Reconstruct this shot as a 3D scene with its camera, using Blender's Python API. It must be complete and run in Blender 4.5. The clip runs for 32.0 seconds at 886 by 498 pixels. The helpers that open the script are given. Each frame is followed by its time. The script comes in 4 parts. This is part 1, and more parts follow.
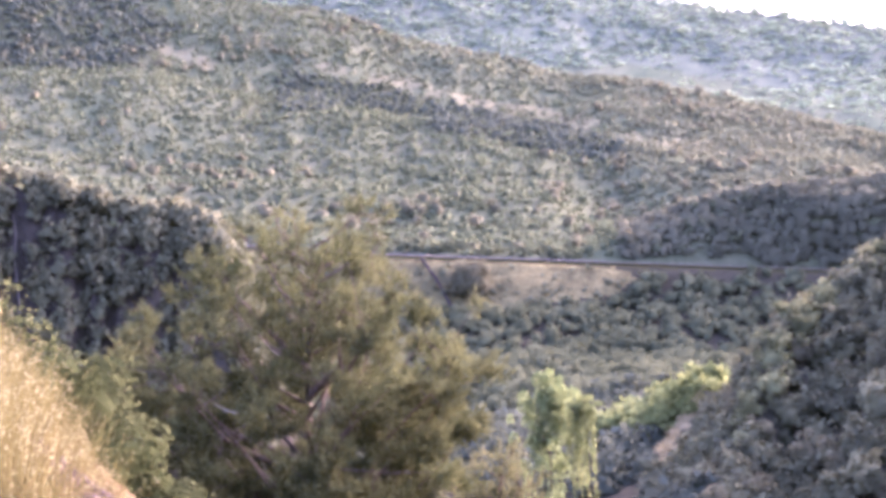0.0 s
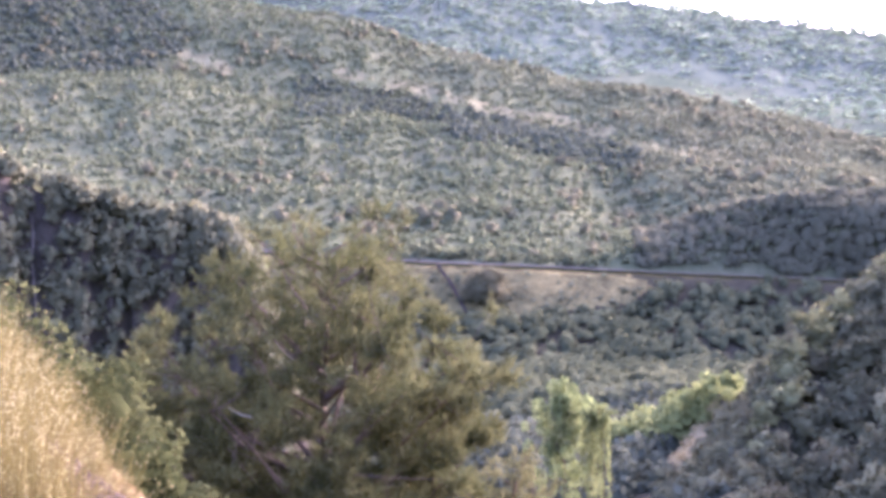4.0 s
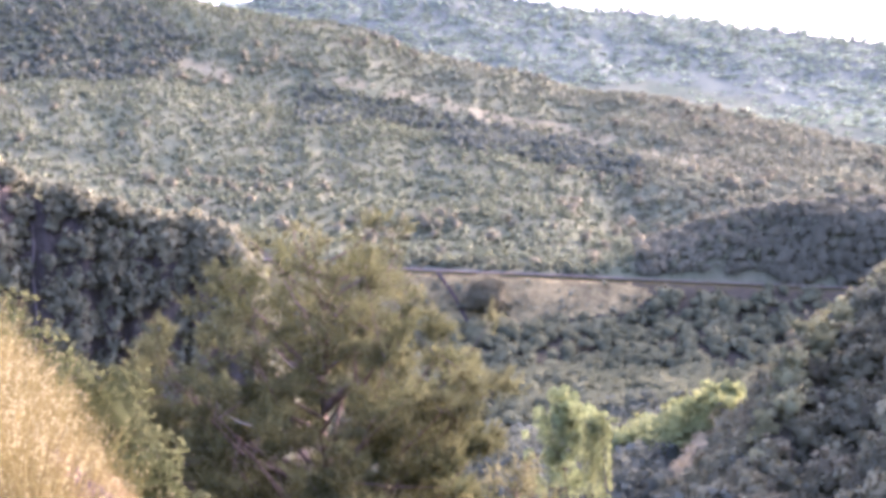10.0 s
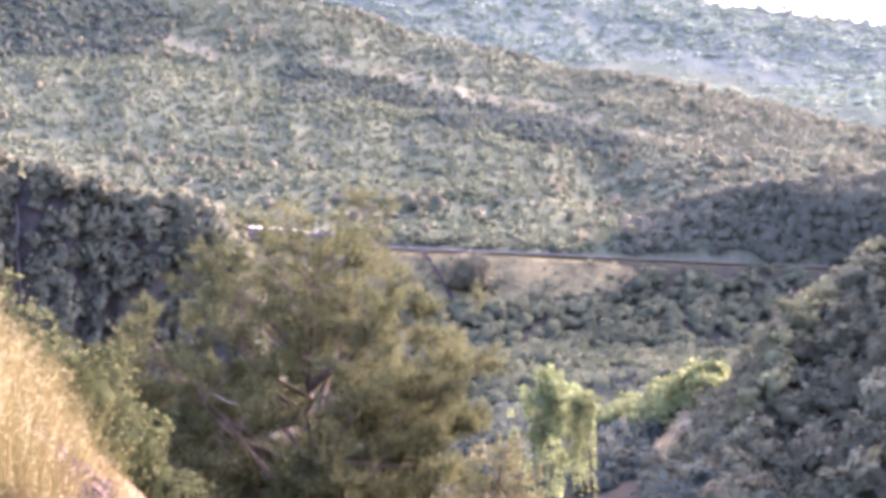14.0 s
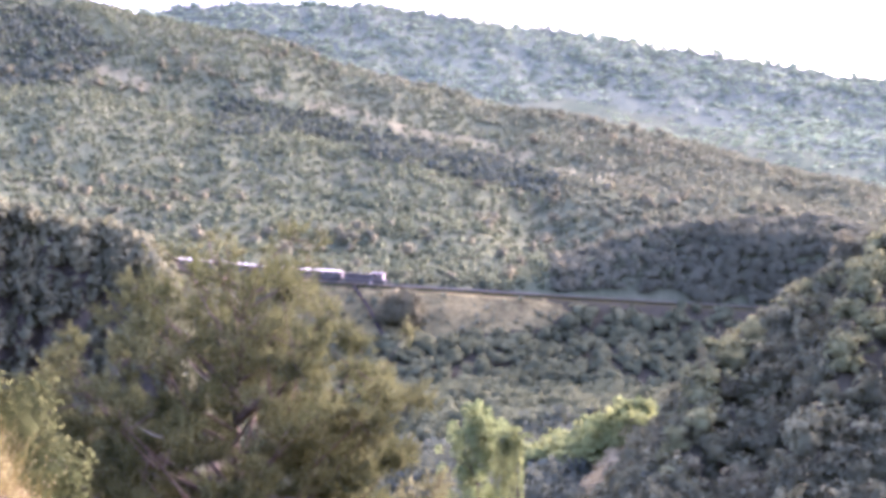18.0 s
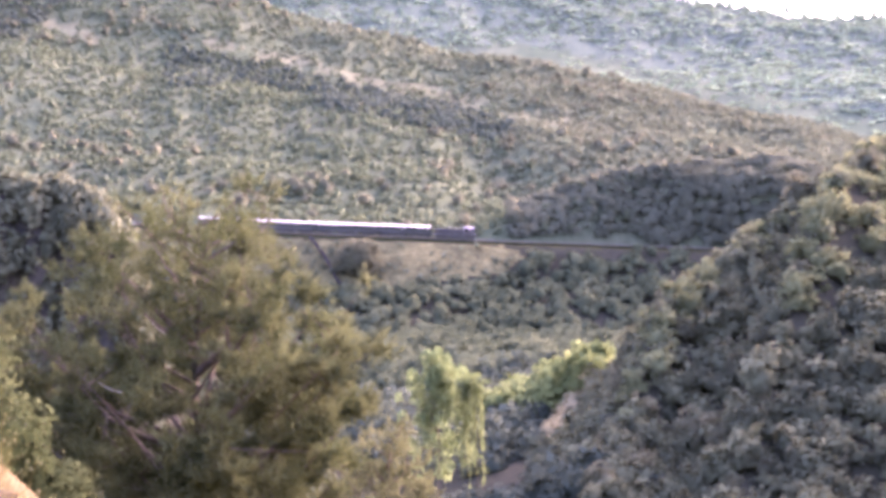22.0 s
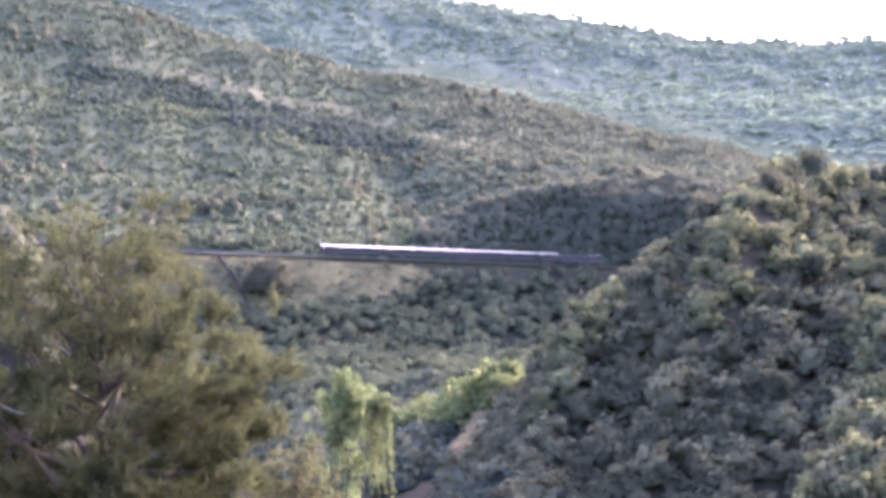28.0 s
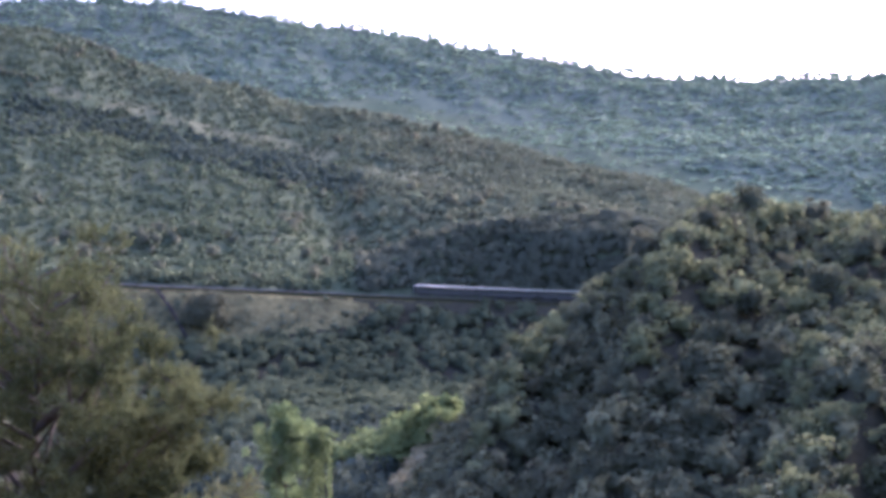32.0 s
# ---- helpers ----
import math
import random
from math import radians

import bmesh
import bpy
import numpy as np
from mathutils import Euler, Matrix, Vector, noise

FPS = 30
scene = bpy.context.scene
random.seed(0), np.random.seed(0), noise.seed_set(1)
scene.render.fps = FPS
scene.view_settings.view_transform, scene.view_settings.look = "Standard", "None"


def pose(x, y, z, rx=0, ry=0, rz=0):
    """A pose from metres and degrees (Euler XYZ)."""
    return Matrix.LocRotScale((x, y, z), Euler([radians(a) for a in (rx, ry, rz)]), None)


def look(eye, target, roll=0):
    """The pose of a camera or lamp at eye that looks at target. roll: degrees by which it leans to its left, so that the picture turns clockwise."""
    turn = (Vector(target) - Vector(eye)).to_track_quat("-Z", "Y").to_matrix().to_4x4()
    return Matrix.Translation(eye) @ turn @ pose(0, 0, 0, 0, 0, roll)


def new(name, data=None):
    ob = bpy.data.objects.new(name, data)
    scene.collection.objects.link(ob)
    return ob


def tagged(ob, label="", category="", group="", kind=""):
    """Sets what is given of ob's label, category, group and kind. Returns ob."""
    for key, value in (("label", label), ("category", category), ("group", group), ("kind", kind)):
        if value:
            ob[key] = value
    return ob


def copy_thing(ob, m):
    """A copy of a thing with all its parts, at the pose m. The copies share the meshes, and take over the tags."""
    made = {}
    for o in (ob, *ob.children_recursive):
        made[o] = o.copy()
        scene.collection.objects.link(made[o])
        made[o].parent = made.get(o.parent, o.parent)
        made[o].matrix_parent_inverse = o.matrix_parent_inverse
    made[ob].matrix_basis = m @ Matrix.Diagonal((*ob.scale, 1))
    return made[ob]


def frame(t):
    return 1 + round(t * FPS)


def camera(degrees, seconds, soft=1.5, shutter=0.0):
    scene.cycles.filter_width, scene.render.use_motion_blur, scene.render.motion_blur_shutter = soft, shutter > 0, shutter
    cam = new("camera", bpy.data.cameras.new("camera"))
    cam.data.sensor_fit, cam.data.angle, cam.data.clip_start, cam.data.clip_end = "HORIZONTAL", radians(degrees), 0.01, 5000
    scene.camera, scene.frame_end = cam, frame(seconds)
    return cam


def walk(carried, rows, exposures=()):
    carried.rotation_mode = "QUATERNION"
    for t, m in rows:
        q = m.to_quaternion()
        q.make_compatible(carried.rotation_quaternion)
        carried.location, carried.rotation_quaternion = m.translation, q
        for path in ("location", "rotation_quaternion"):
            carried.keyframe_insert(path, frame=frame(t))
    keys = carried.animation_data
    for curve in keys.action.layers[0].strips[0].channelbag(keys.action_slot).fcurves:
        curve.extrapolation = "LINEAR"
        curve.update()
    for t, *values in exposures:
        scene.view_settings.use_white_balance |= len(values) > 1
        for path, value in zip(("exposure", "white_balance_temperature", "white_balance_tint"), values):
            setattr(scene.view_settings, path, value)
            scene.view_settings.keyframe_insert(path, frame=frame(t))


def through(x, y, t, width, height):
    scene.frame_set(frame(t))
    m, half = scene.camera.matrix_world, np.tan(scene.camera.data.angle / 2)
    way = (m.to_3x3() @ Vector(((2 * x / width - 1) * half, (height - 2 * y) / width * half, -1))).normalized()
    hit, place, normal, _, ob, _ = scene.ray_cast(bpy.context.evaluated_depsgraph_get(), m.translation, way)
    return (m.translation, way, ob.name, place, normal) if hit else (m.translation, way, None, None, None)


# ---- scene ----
EYE = (0.0, 0.0, 60.0)
cam = camera(33.56, 32.0, soft=4.2)
# seconds, degrees turned to the right, degrees tilted up, roll
TURNS = [(0, 1.9, -0.63, -0.49), (0.5, 0.94, -0.32, -0.6), (1, 2.53, 0.13, 0.18), (1.5, 2.31, -0.67, -0.64), (2, 2.44, -0.98, -0.47), (2.5, 1.3, -1.02, 0.25),
         (3, 0.24, 0.31, 0.13), (3.5, 1.28, -0.49, 0.09), (5.5, 0.79, 0.42, 0.3), (6, -0.99, 0.49, 0.04), (6.5, 0.28, 0.05, 0.09), (7, 2.01, -1.64, 0.09),
         (7.5, 1.42, -1.08, 0.11), (8, 1.98, 0.73, -0.06), (8.5, 0.7, 0.06, -0.13), (9, 0.05, -0.0, 0.05), (9.5, 0.92, -0.04, 0.08), (10, 1.25, -0.06, 0.04),
         (10.5, 0.45, -0.42, -0.6), (11, 1.77, -0.41, -0.08), (11.5, 1.98, -1.44, -0.13), (12, 1.83, -0.95, -0.16), (12.5, 1.14, -0.54, -0.48), (13, 1.2, -1.02, -0.09),
         (13.5, 1.76, -0.88, -0.07), (14, 1.82, -0.89, 0.12), (14.5, 4.47, -0.68, 0.31), (15, 4.76, -0.19, 0.01), (15.5, 3.76, 0.02, -0.14), (17.5, 3.61, 0.08, 0.15),
         (18, 4.5, 0.51, 1.01), (18.5, 3.73, -0.16, 0.6), (19, 4.28, -1.89, 0.8), (19.5, 3.95, -0.75, -0.12), (20, 6.32, 0.17, -0.22), (20.5, 6.27, 0.61, -0.1),
         (21, 5.74, -0.53, -0.36), (21.5, 6.29, -1.14, -0.15), (22, 6.22, -1.5, -0.23), (22.5, 6.2, -1.09, 0.07), (23, 6.28, -0.39, 0.02), (23.5, 9.25, -0.5, 0.7),
         (24, 9.14, -0.64, 0.4), (24.5, 9.65, -1.06, 0.33), (26.5, 9.75, -0.12, -0.27), (27, 9.05, -0.52, -0.2), (27.5, 8.57, -0.28, -0.23), (28, 9.77, -0.77, -0.12),
         (28.5, 10.73, -0.07, 0.02), (29, 10.73, 0.4, 0.18), (29.5, 11.79, 0.42, -0.09), (30, 11.14, 0.15, -0.19), (30.5, 11.85, 0.65, 0.15), (31, 11.41, 0.41, -0.07),
         (31.5, 11.68, 0.63, 0.02), (32, 12.09, 0.57, 0.16)]
walk(cam, [(t, pose(*EYE, 90 + tilt, 0, -turn) @ pose(0, 0, 0, 0, 0, roll)) for t, turn, tilt, roll in TURNS],
     exposures=[(0, 4.76, 5330, 79), (3, 4.68, 5250, 76), (6, 4.46, 5180, 73), (7, 4.76, 5400, 79), (8, 4.56, 5240, 73), (10, 4.76, 5320, 76),
                (12, 4.93, 5370, 77), (13, 4.93, 5360, 77), (15, 4.76, 5320, 75), (18, 4.63, 5260, 73), (19, 4.71, 5340, 77), (20, 4.63, 5190, 70),
                (21, 4.28, 5020, 64), (22, 4.71, 5470, 78), (23, 4.71, 5310, 77), (24, 4.63, 5110, 73), (28, 4.42, 5110, 68), (30, 3.85, 4770, 60), (32, 3.45, 4750, 58)])

# ---- light ----
SUN_AZ, SUN_EL = 45.0, 23.0          # degrees to the right of the valley's axis, degrees up
world = bpy.data.worlds.new("sky")
scene.world = world
world.use_nodes = True
wn = world.node_tree.nodes
sky = wn.new("ShaderNodeTexSky")
sky.sky_type, sky.sun_disc = "NISHITA", False
sky.sun_elevation, sky.sun_rotation = radians(SUN_EL), radians(SUN_AZ)
sky.air_density, sky.dust_density, sky.ozone_density = 1.0, 6.0, 0.4
wn["Background"].inputs[1].default_value = 0.15
world.node_tree.links.new(sky.outputs[0], wn["Background"].inputs[0])
sun = new("sun", bpy.data.lights.new("sun", "SUN"))
sun.data.energy, sun.data.angle, sun.data.color = 1.2, radians(5.0), (1.0, 0.89, 0.73)
away = Vector((math.sin(radians(SUN_AZ)) * math.cos(radians(SUN_EL)), math.cos(radians(SUN_AZ)) * math.cos(radians(SUN_EL)),
               math.sin(radians(SUN_EL))))
sun.matrix_world = look(away * 300, (0, 0, 0))

# ---- noise in numbers ----


def lattice(ix, iy, seed):
    h = (ix.astype(np.int64) * 374761393 + iy.astype(np.int64) * 668265263 + seed * 974711) & 0x7FFFFFFF
    h = ((h ^ (h >> 13)) * 1274126177) & 0x7FFFFFFF
    return ((h ^ (h >> 16)) & 0xFFFF) / 65535.0


def vnoise(x, y, seed=0):
    """Smooth noise from -1 to 1."""
    x, y = np.asarray(x, float), np.asarray(y, float)
    ix, iy = np.floor(x), np.floor(y)
    u, v = x - ix, y - iy
    u, v = u * u * (3 - 2 * u), v * v * (3 - 2 * v)
    a, b = lattice(ix, iy, seed), lattice(ix + 1, iy, seed)
    c, d = lattice(ix, iy + 1, seed), lattice(ix + 1, iy + 1, seed)
    return 2 * (a + (b - a) * u + (c - a) * v + (a - b - c + d) * u * v) - 1


def fbm(x, y, size, seed=0, octaves=4):
    total, amp = 0.0, 1.0
    for k in range(octaves):
        total = total + amp * vnoise(np.asarray(x) / size, np.asarray(y) / size, seed + k)
        size, amp = size / 2.03, amp * 0.5
    return total / 1.8


def tan_deg(a):
    return np.tan(np.radians(a))


# ---- materials ----


def shader(name, rough=0.9):
    m = bpy.data.materials.new(name)
    m.use_nodes = True
    b = m.node_tree.nodes["Principled BSDF"]
    b.inputs["Roughness"].default_value = rough
    b.inputs["Specular IOR Level"].default_value = 0.0 if rough > 0.8 else 0.3
    return m, m.node_tree.nodes, m.node_tree.links, b


def hazed(colour, haze):
    """A colour pulled towards a warm grey: the haze veil put into base colour."""
    grey = 0.3 * colour[0] + 0.6 * colour[1] + 0.1 * colour[2]
    return tuple(v + (grey * w - v) * haze for v, w in zip(colour, (1.1, 1.0, 0.92)))


def ramp(n, l, source, stops):
    r = n.new("ShaderNodeValToRGB")
    e = r.color_ramp.elements
    while len(e) < len(stops):
        e.new(0.5)
    for el, (p, c) in zip(e, stops):
        el.position, el.color = p, (*c, 1)
    l.new(source, r.inputs[0])
    return r.outputs[0]


def tex(n, l, size, detail=4.0, rough=0.55, stretch=None):
    """Noise of that feature size in metres, in world space."""
    g = n.new("ShaderNodeNewGeometry")
    s = n.new("ShaderNodeTexNoise")
    s.inputs["Scale"].default_value = 1.0 / size
    s.inputs["Detail"].default_value = detail
    s.inputs["Roughness"].default_value = rough
    if stretch:
        mp = n.new("ShaderNodeMapping")
        mp.inputs["Scale"].default_value = stretch
        l.new(g.outputs["Position"], mp.inputs[0])
        l.new(mp.outputs[0], s.inputs["Vector"])
    else:
        l.new(g.outputs["Position"], s.inputs["Vector"])
    return s.outputs["Fac"]


def mixc(n, l, fac, a, b, blend="MIX"):
    m = n.new("ShaderNodeMix")
    m.data_type, m.blend_type = "RGBA", blend
    for slot, v in ((0, fac), (6, a), (7, b)):
        if isinstance(v, bpy.types.NodeSocket):
            l.new(v, m.inputs[slot])
        else:
            m.inputs[slot].default_value = v if slot == 0 else (*v, 1)
    return m.outputs[2]


def bump(n, l, b, height, strength, dist):
    k = n.new("ShaderNodeBump")
    k.inputs["Strength"].default_value, k.inputs["Distance"].default_value = strength, dist
    l.new(height, k.inputs["Height"])
    l.new(k.outputs[0], b.inputs["Normal"])


def earth(name, large, big, small, fine, stops_a, stops_b, relief=0.3, rough=0.95, stretch=None, haze=0.35):
    """Ground: two palettes mixed by a coarse noise, broken by a fine one."""
    stops_a, stops_b = ([(p, hazed(c, haze)) for p, c in q] for q in (stops_a, stops_b))
    m, n, l, b = shader(name, rough)
    f = tex(n, l, small, 5, 0.65, stretch)
    a1 = ramp(n, l, f, stops_a)
    a2 = ramp(n, l, f, stops_b)
    w = n.new("ShaderNodeMapRange")
    w.inputs[1].default_value, w.inputs[2].default_value = 0.5 - fine, 0.5 + fine
    l.new(tex(n, l, big, 4, 0.6), w.inputs[0])
    c = mixc(n, l, w.outputs[0], a1, a2)
    t = ramp(n, l, tex(n, l, large, 2), [(0.3, (0.82, 0.82, 0.84)), (0.7, (1.12, 1.1, 1.05))])
    l.new(mixc(n, l, 1.0, c, t, "MULTIPLY"), b.inputs["Base Color"])
    bump(n, l, b, f, relief, small)
    return m


def leafy(name, stops, size, through=0.3, gloss=0.0, spread=0.16, haze=0.3):
    """Foliage: colour by leaf and by clump, some light passing through."""
    stops = [(p, hazed(c, haze)) for p, c in stops]
    m, n, l, b = shader(name, 0.6)
    g = n.new("ShaderNodeNewGeometry")
    mixer = n.new("ShaderNodeMath")
    mixer.operation, mixer.use_clamp = "MULTIPLY_ADD", True
    mixer.inputs[1].default_value = spread
    l.new(g.outputs["Random Per Island"], mixer.inputs[0])
    coarse = n.new("ShaderNodeMapRange")
    coarse.inputs[1].default_value, coarse.inputs[2].default_value = 0.3, 0.7
    coarse.inputs[4].default_value = 1.0 - spread
    l.new(tex(n, l, size, 2, 0.5), coarse.inputs[0])
    l.new(coarse.outputs[0], mixer.inputs[2])
    c = ramp(n, l, mixer.outputs[0], stops)
    d, t, s = (n.new("ShaderNodeBsdf" + k) for k in ("Diffuse", "Translucent", "Glossy"))
    for k in (d, t):
        l.new(c, k.inputs[0])
    s.inputs[0].default_value, s.inputs[1].default_value = (0.9, 0.95, 1, 1), 0.6
    m1, m2 = n.new("ShaderNodeMixShader"), n.new("ShaderNodeMixShader")
    m1.inputs[0].default_value, m2.inputs[0].default_value = through, gloss
    l.new(d.outputs[0], m1.inputs[1])
    l.new(t.outputs[0], m1.inputs[2])
    l.new(m1.outputs[0], m2.inputs[1])
    l.new(s.outputs[0], m2.inputs[2])
    l.new(m2.outputs[0], n["Material Output"].inputs[0])
    return m


def solid(name, colour, rough=0.6, metal=0.0, grain=0.12, size=0.6):
    """Paint, stone or metal with faint dirt."""
    m, n, l, b = shader(name, rough)
    colour = hazed(colour, 0.35)
    lo = tuple(v * (1 - grain * 1.6) for v in colour)
    hi = tuple(min(1, v * (1 + grain)) for v in colour)
    l.new(ramp(n, l, tex(n, l, size, 6, 0.65), [(0.3, lo), (0.7, hi)]), b.inputs["Base Color"])
    b.inputs["Metallic"].default_value = metal
    return m


M_HILL = earth("scrub ground", 160, 26, 3.2, 0.16,
               [(0.3, (0.0295, 0.0410, 0.0147)), (0.55, (0.0381, 0.0512, 0.0190)), (0.75, (0.0478, 0.0607, 0.0232))],
               [(0.3, (0.0321, 0.0417, 0.0162)), (0.5, (0.0413, 0.0505, 0.0197)), (0.72, (0.0603, 0.0686, 0.0281))], haze=0.15)
M_BARE = earth("pale bare soil", 60, 9, 2.2, 0.12,
               [(0.3, (0.0414, 0.0443, 0.0184)), (0.6, (0.0607, 0.0641, 0.0269)), (0.8, (0.0893, 0.0943, 0.0407))],
               [(0.3, (0.0536, 0.0562, 0.0230)), (0.6, (0.0842, 0.0879, 0.0367)), (0.8, (0.1321, 0.1394, 0.0617))], haze=0.08)
# far ground tinted bluer than the near hill: distance haze in the base colour
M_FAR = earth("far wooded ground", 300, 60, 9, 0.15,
              [(0.3, (0.0392, 0.0552, 0.0289)), (0.7, (0.0457, 0.0632, 0.0330))], [(0.3, (0.0425, 0.0590, 0.0308)), (0.7, (0.0510, 0.0676, 0.0356))], 0.1, haze=0.15)
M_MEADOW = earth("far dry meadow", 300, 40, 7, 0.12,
                 [(0.3, (0.0294, 0.0444, 0.0200)), (0.7, (0.0353, 0.0503, 0.0227))], [(0.3, (0.0360, 0.0503, 0.0227)), (0.7, (0.0523, 0.0651, 0.0307))], 0.1, haze=0.15)
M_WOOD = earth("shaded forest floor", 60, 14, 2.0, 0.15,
               [(0.3, (0.0166, 0.0190, 0.0061)), (0.7, (0.0260, 0.0285, 0.0093))], [(0.3, (0.0189, 0.0203, 0.0071)), (0.7, (0.0307, 0.0308, 0.0114))], haze=0.35)
M_SAND = earth("sandy embankment soil", 30, 5, 1.6, 0.12,
               [(0.3, (0.0753, 0.0658, 0.0221)), (0.6, (0.1082, 0.0980, 0.0343)), (0.8, (0.1508, 0.1424, 0.0539))],
               [(0.3, (0.0459, 0.0428, 0.0158)), (0.6, (0.0656, 0.0628, 0.0239)), (0.8, (0.0951, 0.0918, 0.0355))], 0.8, haze=0.02)
M_GRIT = earth("track bed gravel", 20, 4, 0.4, 0.2,
               [(0.3, (0.0216, 0.0219, 0.0082)), (0.7, (0.0316, 0.0320, 0.0118))], [(0.3, (0.0247, 0.0249, 0.0091)), (0.7, (0.0360, 0.0369, 0.0135))], haze=0.05)
M_ROCK = earth("dark cliff rock", 40, 9, 1.6, 0.2,
               [(0.3, (0.0152, 0.0152, 0.0080)), (0.7, (0.0283, 0.0276, 0.0138))], [(0.3, (0.0196, 0.0190, 0.0092)), (0.7, (0.0391, 0.0366, 0.0175))], 0.8,
               stretch=(0.8075, 1.0000, 0.6000))
M_RED = earth("reddish rock face", 20, 5, 1.5, 0.12,
              [(0.3, (0.0315, 0.0238, 0.0115)), (0.7, (0.0585, 0.0466, 0.0231))], [(0.3, (0.0450, 0.0380, 0.0192)), (0.7, (0.0810, 0.0712, 0.0378))], 1.0,
              stretch=(0.4500, 0.4750, 0.0700), haze=0.05)
M_BANK = earth("dry reddish roadside soil", 6, 1.3, 0.12, 0.15,
               [(0.3, (0.0438, 0.0333, 0.0117)), (0.7, (0.0751, 0.0593, 0.0224))], [(0.3, (0.0563, 0.0454, 0.0162)), (0.7, (0.0938, 0.0775, 0.0296))], 0.6, haze=0.05)
L_SCRUB = leafy("scrub leaves", [(0.0, (0.0414, 0.0571, 0.0190)), (0.5, (0.0555, 0.0745, 0.0247)), (1.0, (0.0790, 0.0969, 0.0323))], 30, spread=0.35, haze=0.2)
L_DRY = leafy("dry olive scrub leaves", [(0.0, (0.0489, 0.0612, 0.0218)), (0.5, (0.0677, 0.0816, 0.0294)), (1.0, (0.0959, 0.1102, 0.0418))], 24, spread=0.35, haze=0.22)
L_TERRACE = leafy("dark terrace bush leaves", [(0.0, (0.0264, 0.0377, 0.0190)), (0.5, (0.0370, 0.0510, 0.0247)), (1.0, (0.0528, 0.0694, 0.0323))], 20, haze=0.2)
# far pines paler and bluer than near leaves, with haze in their colour
L_FAR = leafy("far pine foliage", [(0.0, (0.1067, 0.1618, 0.0719)), (0.5, (0.1218, 0.1812, 0.0811)), (1.0, (0.1389, 0.2004, 0.0903))], 90, 0.45, spread=0.12, haze=0.15)
L_DARK = leafy("evergreen leaves in shade tone", [(0.0, (0.0340, 0.0418, 0.0148)), (0.5, (0.0600, 0.0704, 0.0221)), (1.0, (0.0880, 0.1000, 0.0295))], 4.5, spread=0.2, haze=0.25)
L_CLIFF = leafy("shaded cliff shrub leaves", [(0.0, (0.0455, 0.0545, 0.0204)), (0.5, (0.0645, 0.0753, 0.0269)), (1.0, (0.0948, 0.1054, 0.0365))], 14, haze=0.2)
# knoll leaves tinted bluer: haze over the knoll put into the leaf colour
L_KNOLL = leafy("hazy blue-green thicket leaves", [(0.0, (0.0440, 0.0536, 0.0207)), (0.5, (0.0567, 0.0672, 0.0257)), (1.0, (0.0743, 0.0858, 0.0318))], 16, 0.4, haze=0.25)
L_DRYGRASS = leafy("olive-yellow dry grass", [(0.0, (0.1200, 0.1058, 0.0375)), (0.5, (0.1700, 0.1472, 0.0525)), (1.0, (0.2200, 0.1886, 0.0750))], 4, 0.35, haze=0.1)
L_OAK = leafy("holm oak leaves", [(0.0, (0.0450, 0.0510, 0.0180)), (0.5, (0.0666, 0.0730, 0.0243)), (1.0, (0.0990, 0.1021, 0.0333))], 9, 0.4, haze=0.25)
L_VALLEY = leafy("grey-green thicket leaves", [(0.0, (0.0343, 0.0466, 0.0144)), (0.5, (0.0452, 0.0607, 0.0183)), (1.0, (0.0620, 0.0774, 0.0232))], 16, 0.4, haze=0.25)
# on the spur L_OLIVE is the sunlit tone and L_DARK the shaded one
L_OLIVE = leafy("olive-green oak leaves in sunlit tone", [(0.0, (0.0596, 0.0704, 0.0182)), (0.5, (0.0811, 0.0951, 0.0235)), (1.0, (0.1087, 0.1258, 0.0326))], 9, 0.35, haze=0.2)
L_GREEN = leafy("fresh green leaves", [(0.0, (0.0629, 0.0824, 0.0190)), (0.5, (0.0874, 0.1104, 0.0263)), (1.0, (0.1188, 0.1412, 0.0366))], 5, 0.4, haze=0.08)
L_PALE = leafy("pale poplar leaves", [(0.0, (0.0714, 0.0953, 0.0272)), (0.5, (0.0964, 0.1239, 0.0372)), (1.0, (0.1250, 0.1558, 0.0501))], 2, 0.45, haze=0)
L_PINE = leafy("pine needles", [(0.0, (0.0316, 0.0391, 0.0098)), (0.5, (0.0475, 0.0555, 0.0148)), (1.0, (0.0694, 0.0767, 0.0220))], 0.8, 0.3, haze=0.08)
L_YOUNG = leafy("yellow-green young pine needles", [(0.0, (0.0362, 0.0408, 0.0121)), (0.5, (0.0513, 0.0564, 0.0169)), (1.0, (0.0725, 0.0768, 0.0254))], 0.8, 0.4, haze=0.05)
L_BUSH = leafy("roadside bush leaves", [(0.0, (0.0194, 0.0254, 0.0069)), (0.5, (0.0281, 0.0355, 0.0097)), (1.0, (0.0408, 0.0488, 0.0138))], 0.8, 0.4, 0.0, haze=0.05)
L_EAR = leafy("bleached oat spikelets", [(0.0, (0.1002, 0.0940, 0.0340)), (0.5, (0.1411, 0.1350, 0.0538)), (1.0, (0.1819, 0.1777, 0.0775))], 0.5, 0.4, haze=0.02)
L_STRAW = leafy("dry straw", [(0.0, (0.0337, 0.0302, 0.0072)), (0.5, (0.0583, 0.0539, 0.0137)), (1.0, (0.0959, 0.0911, 0.0261))], 0.5, 0.35, 0.0, spread=0.55, haze=0.02)
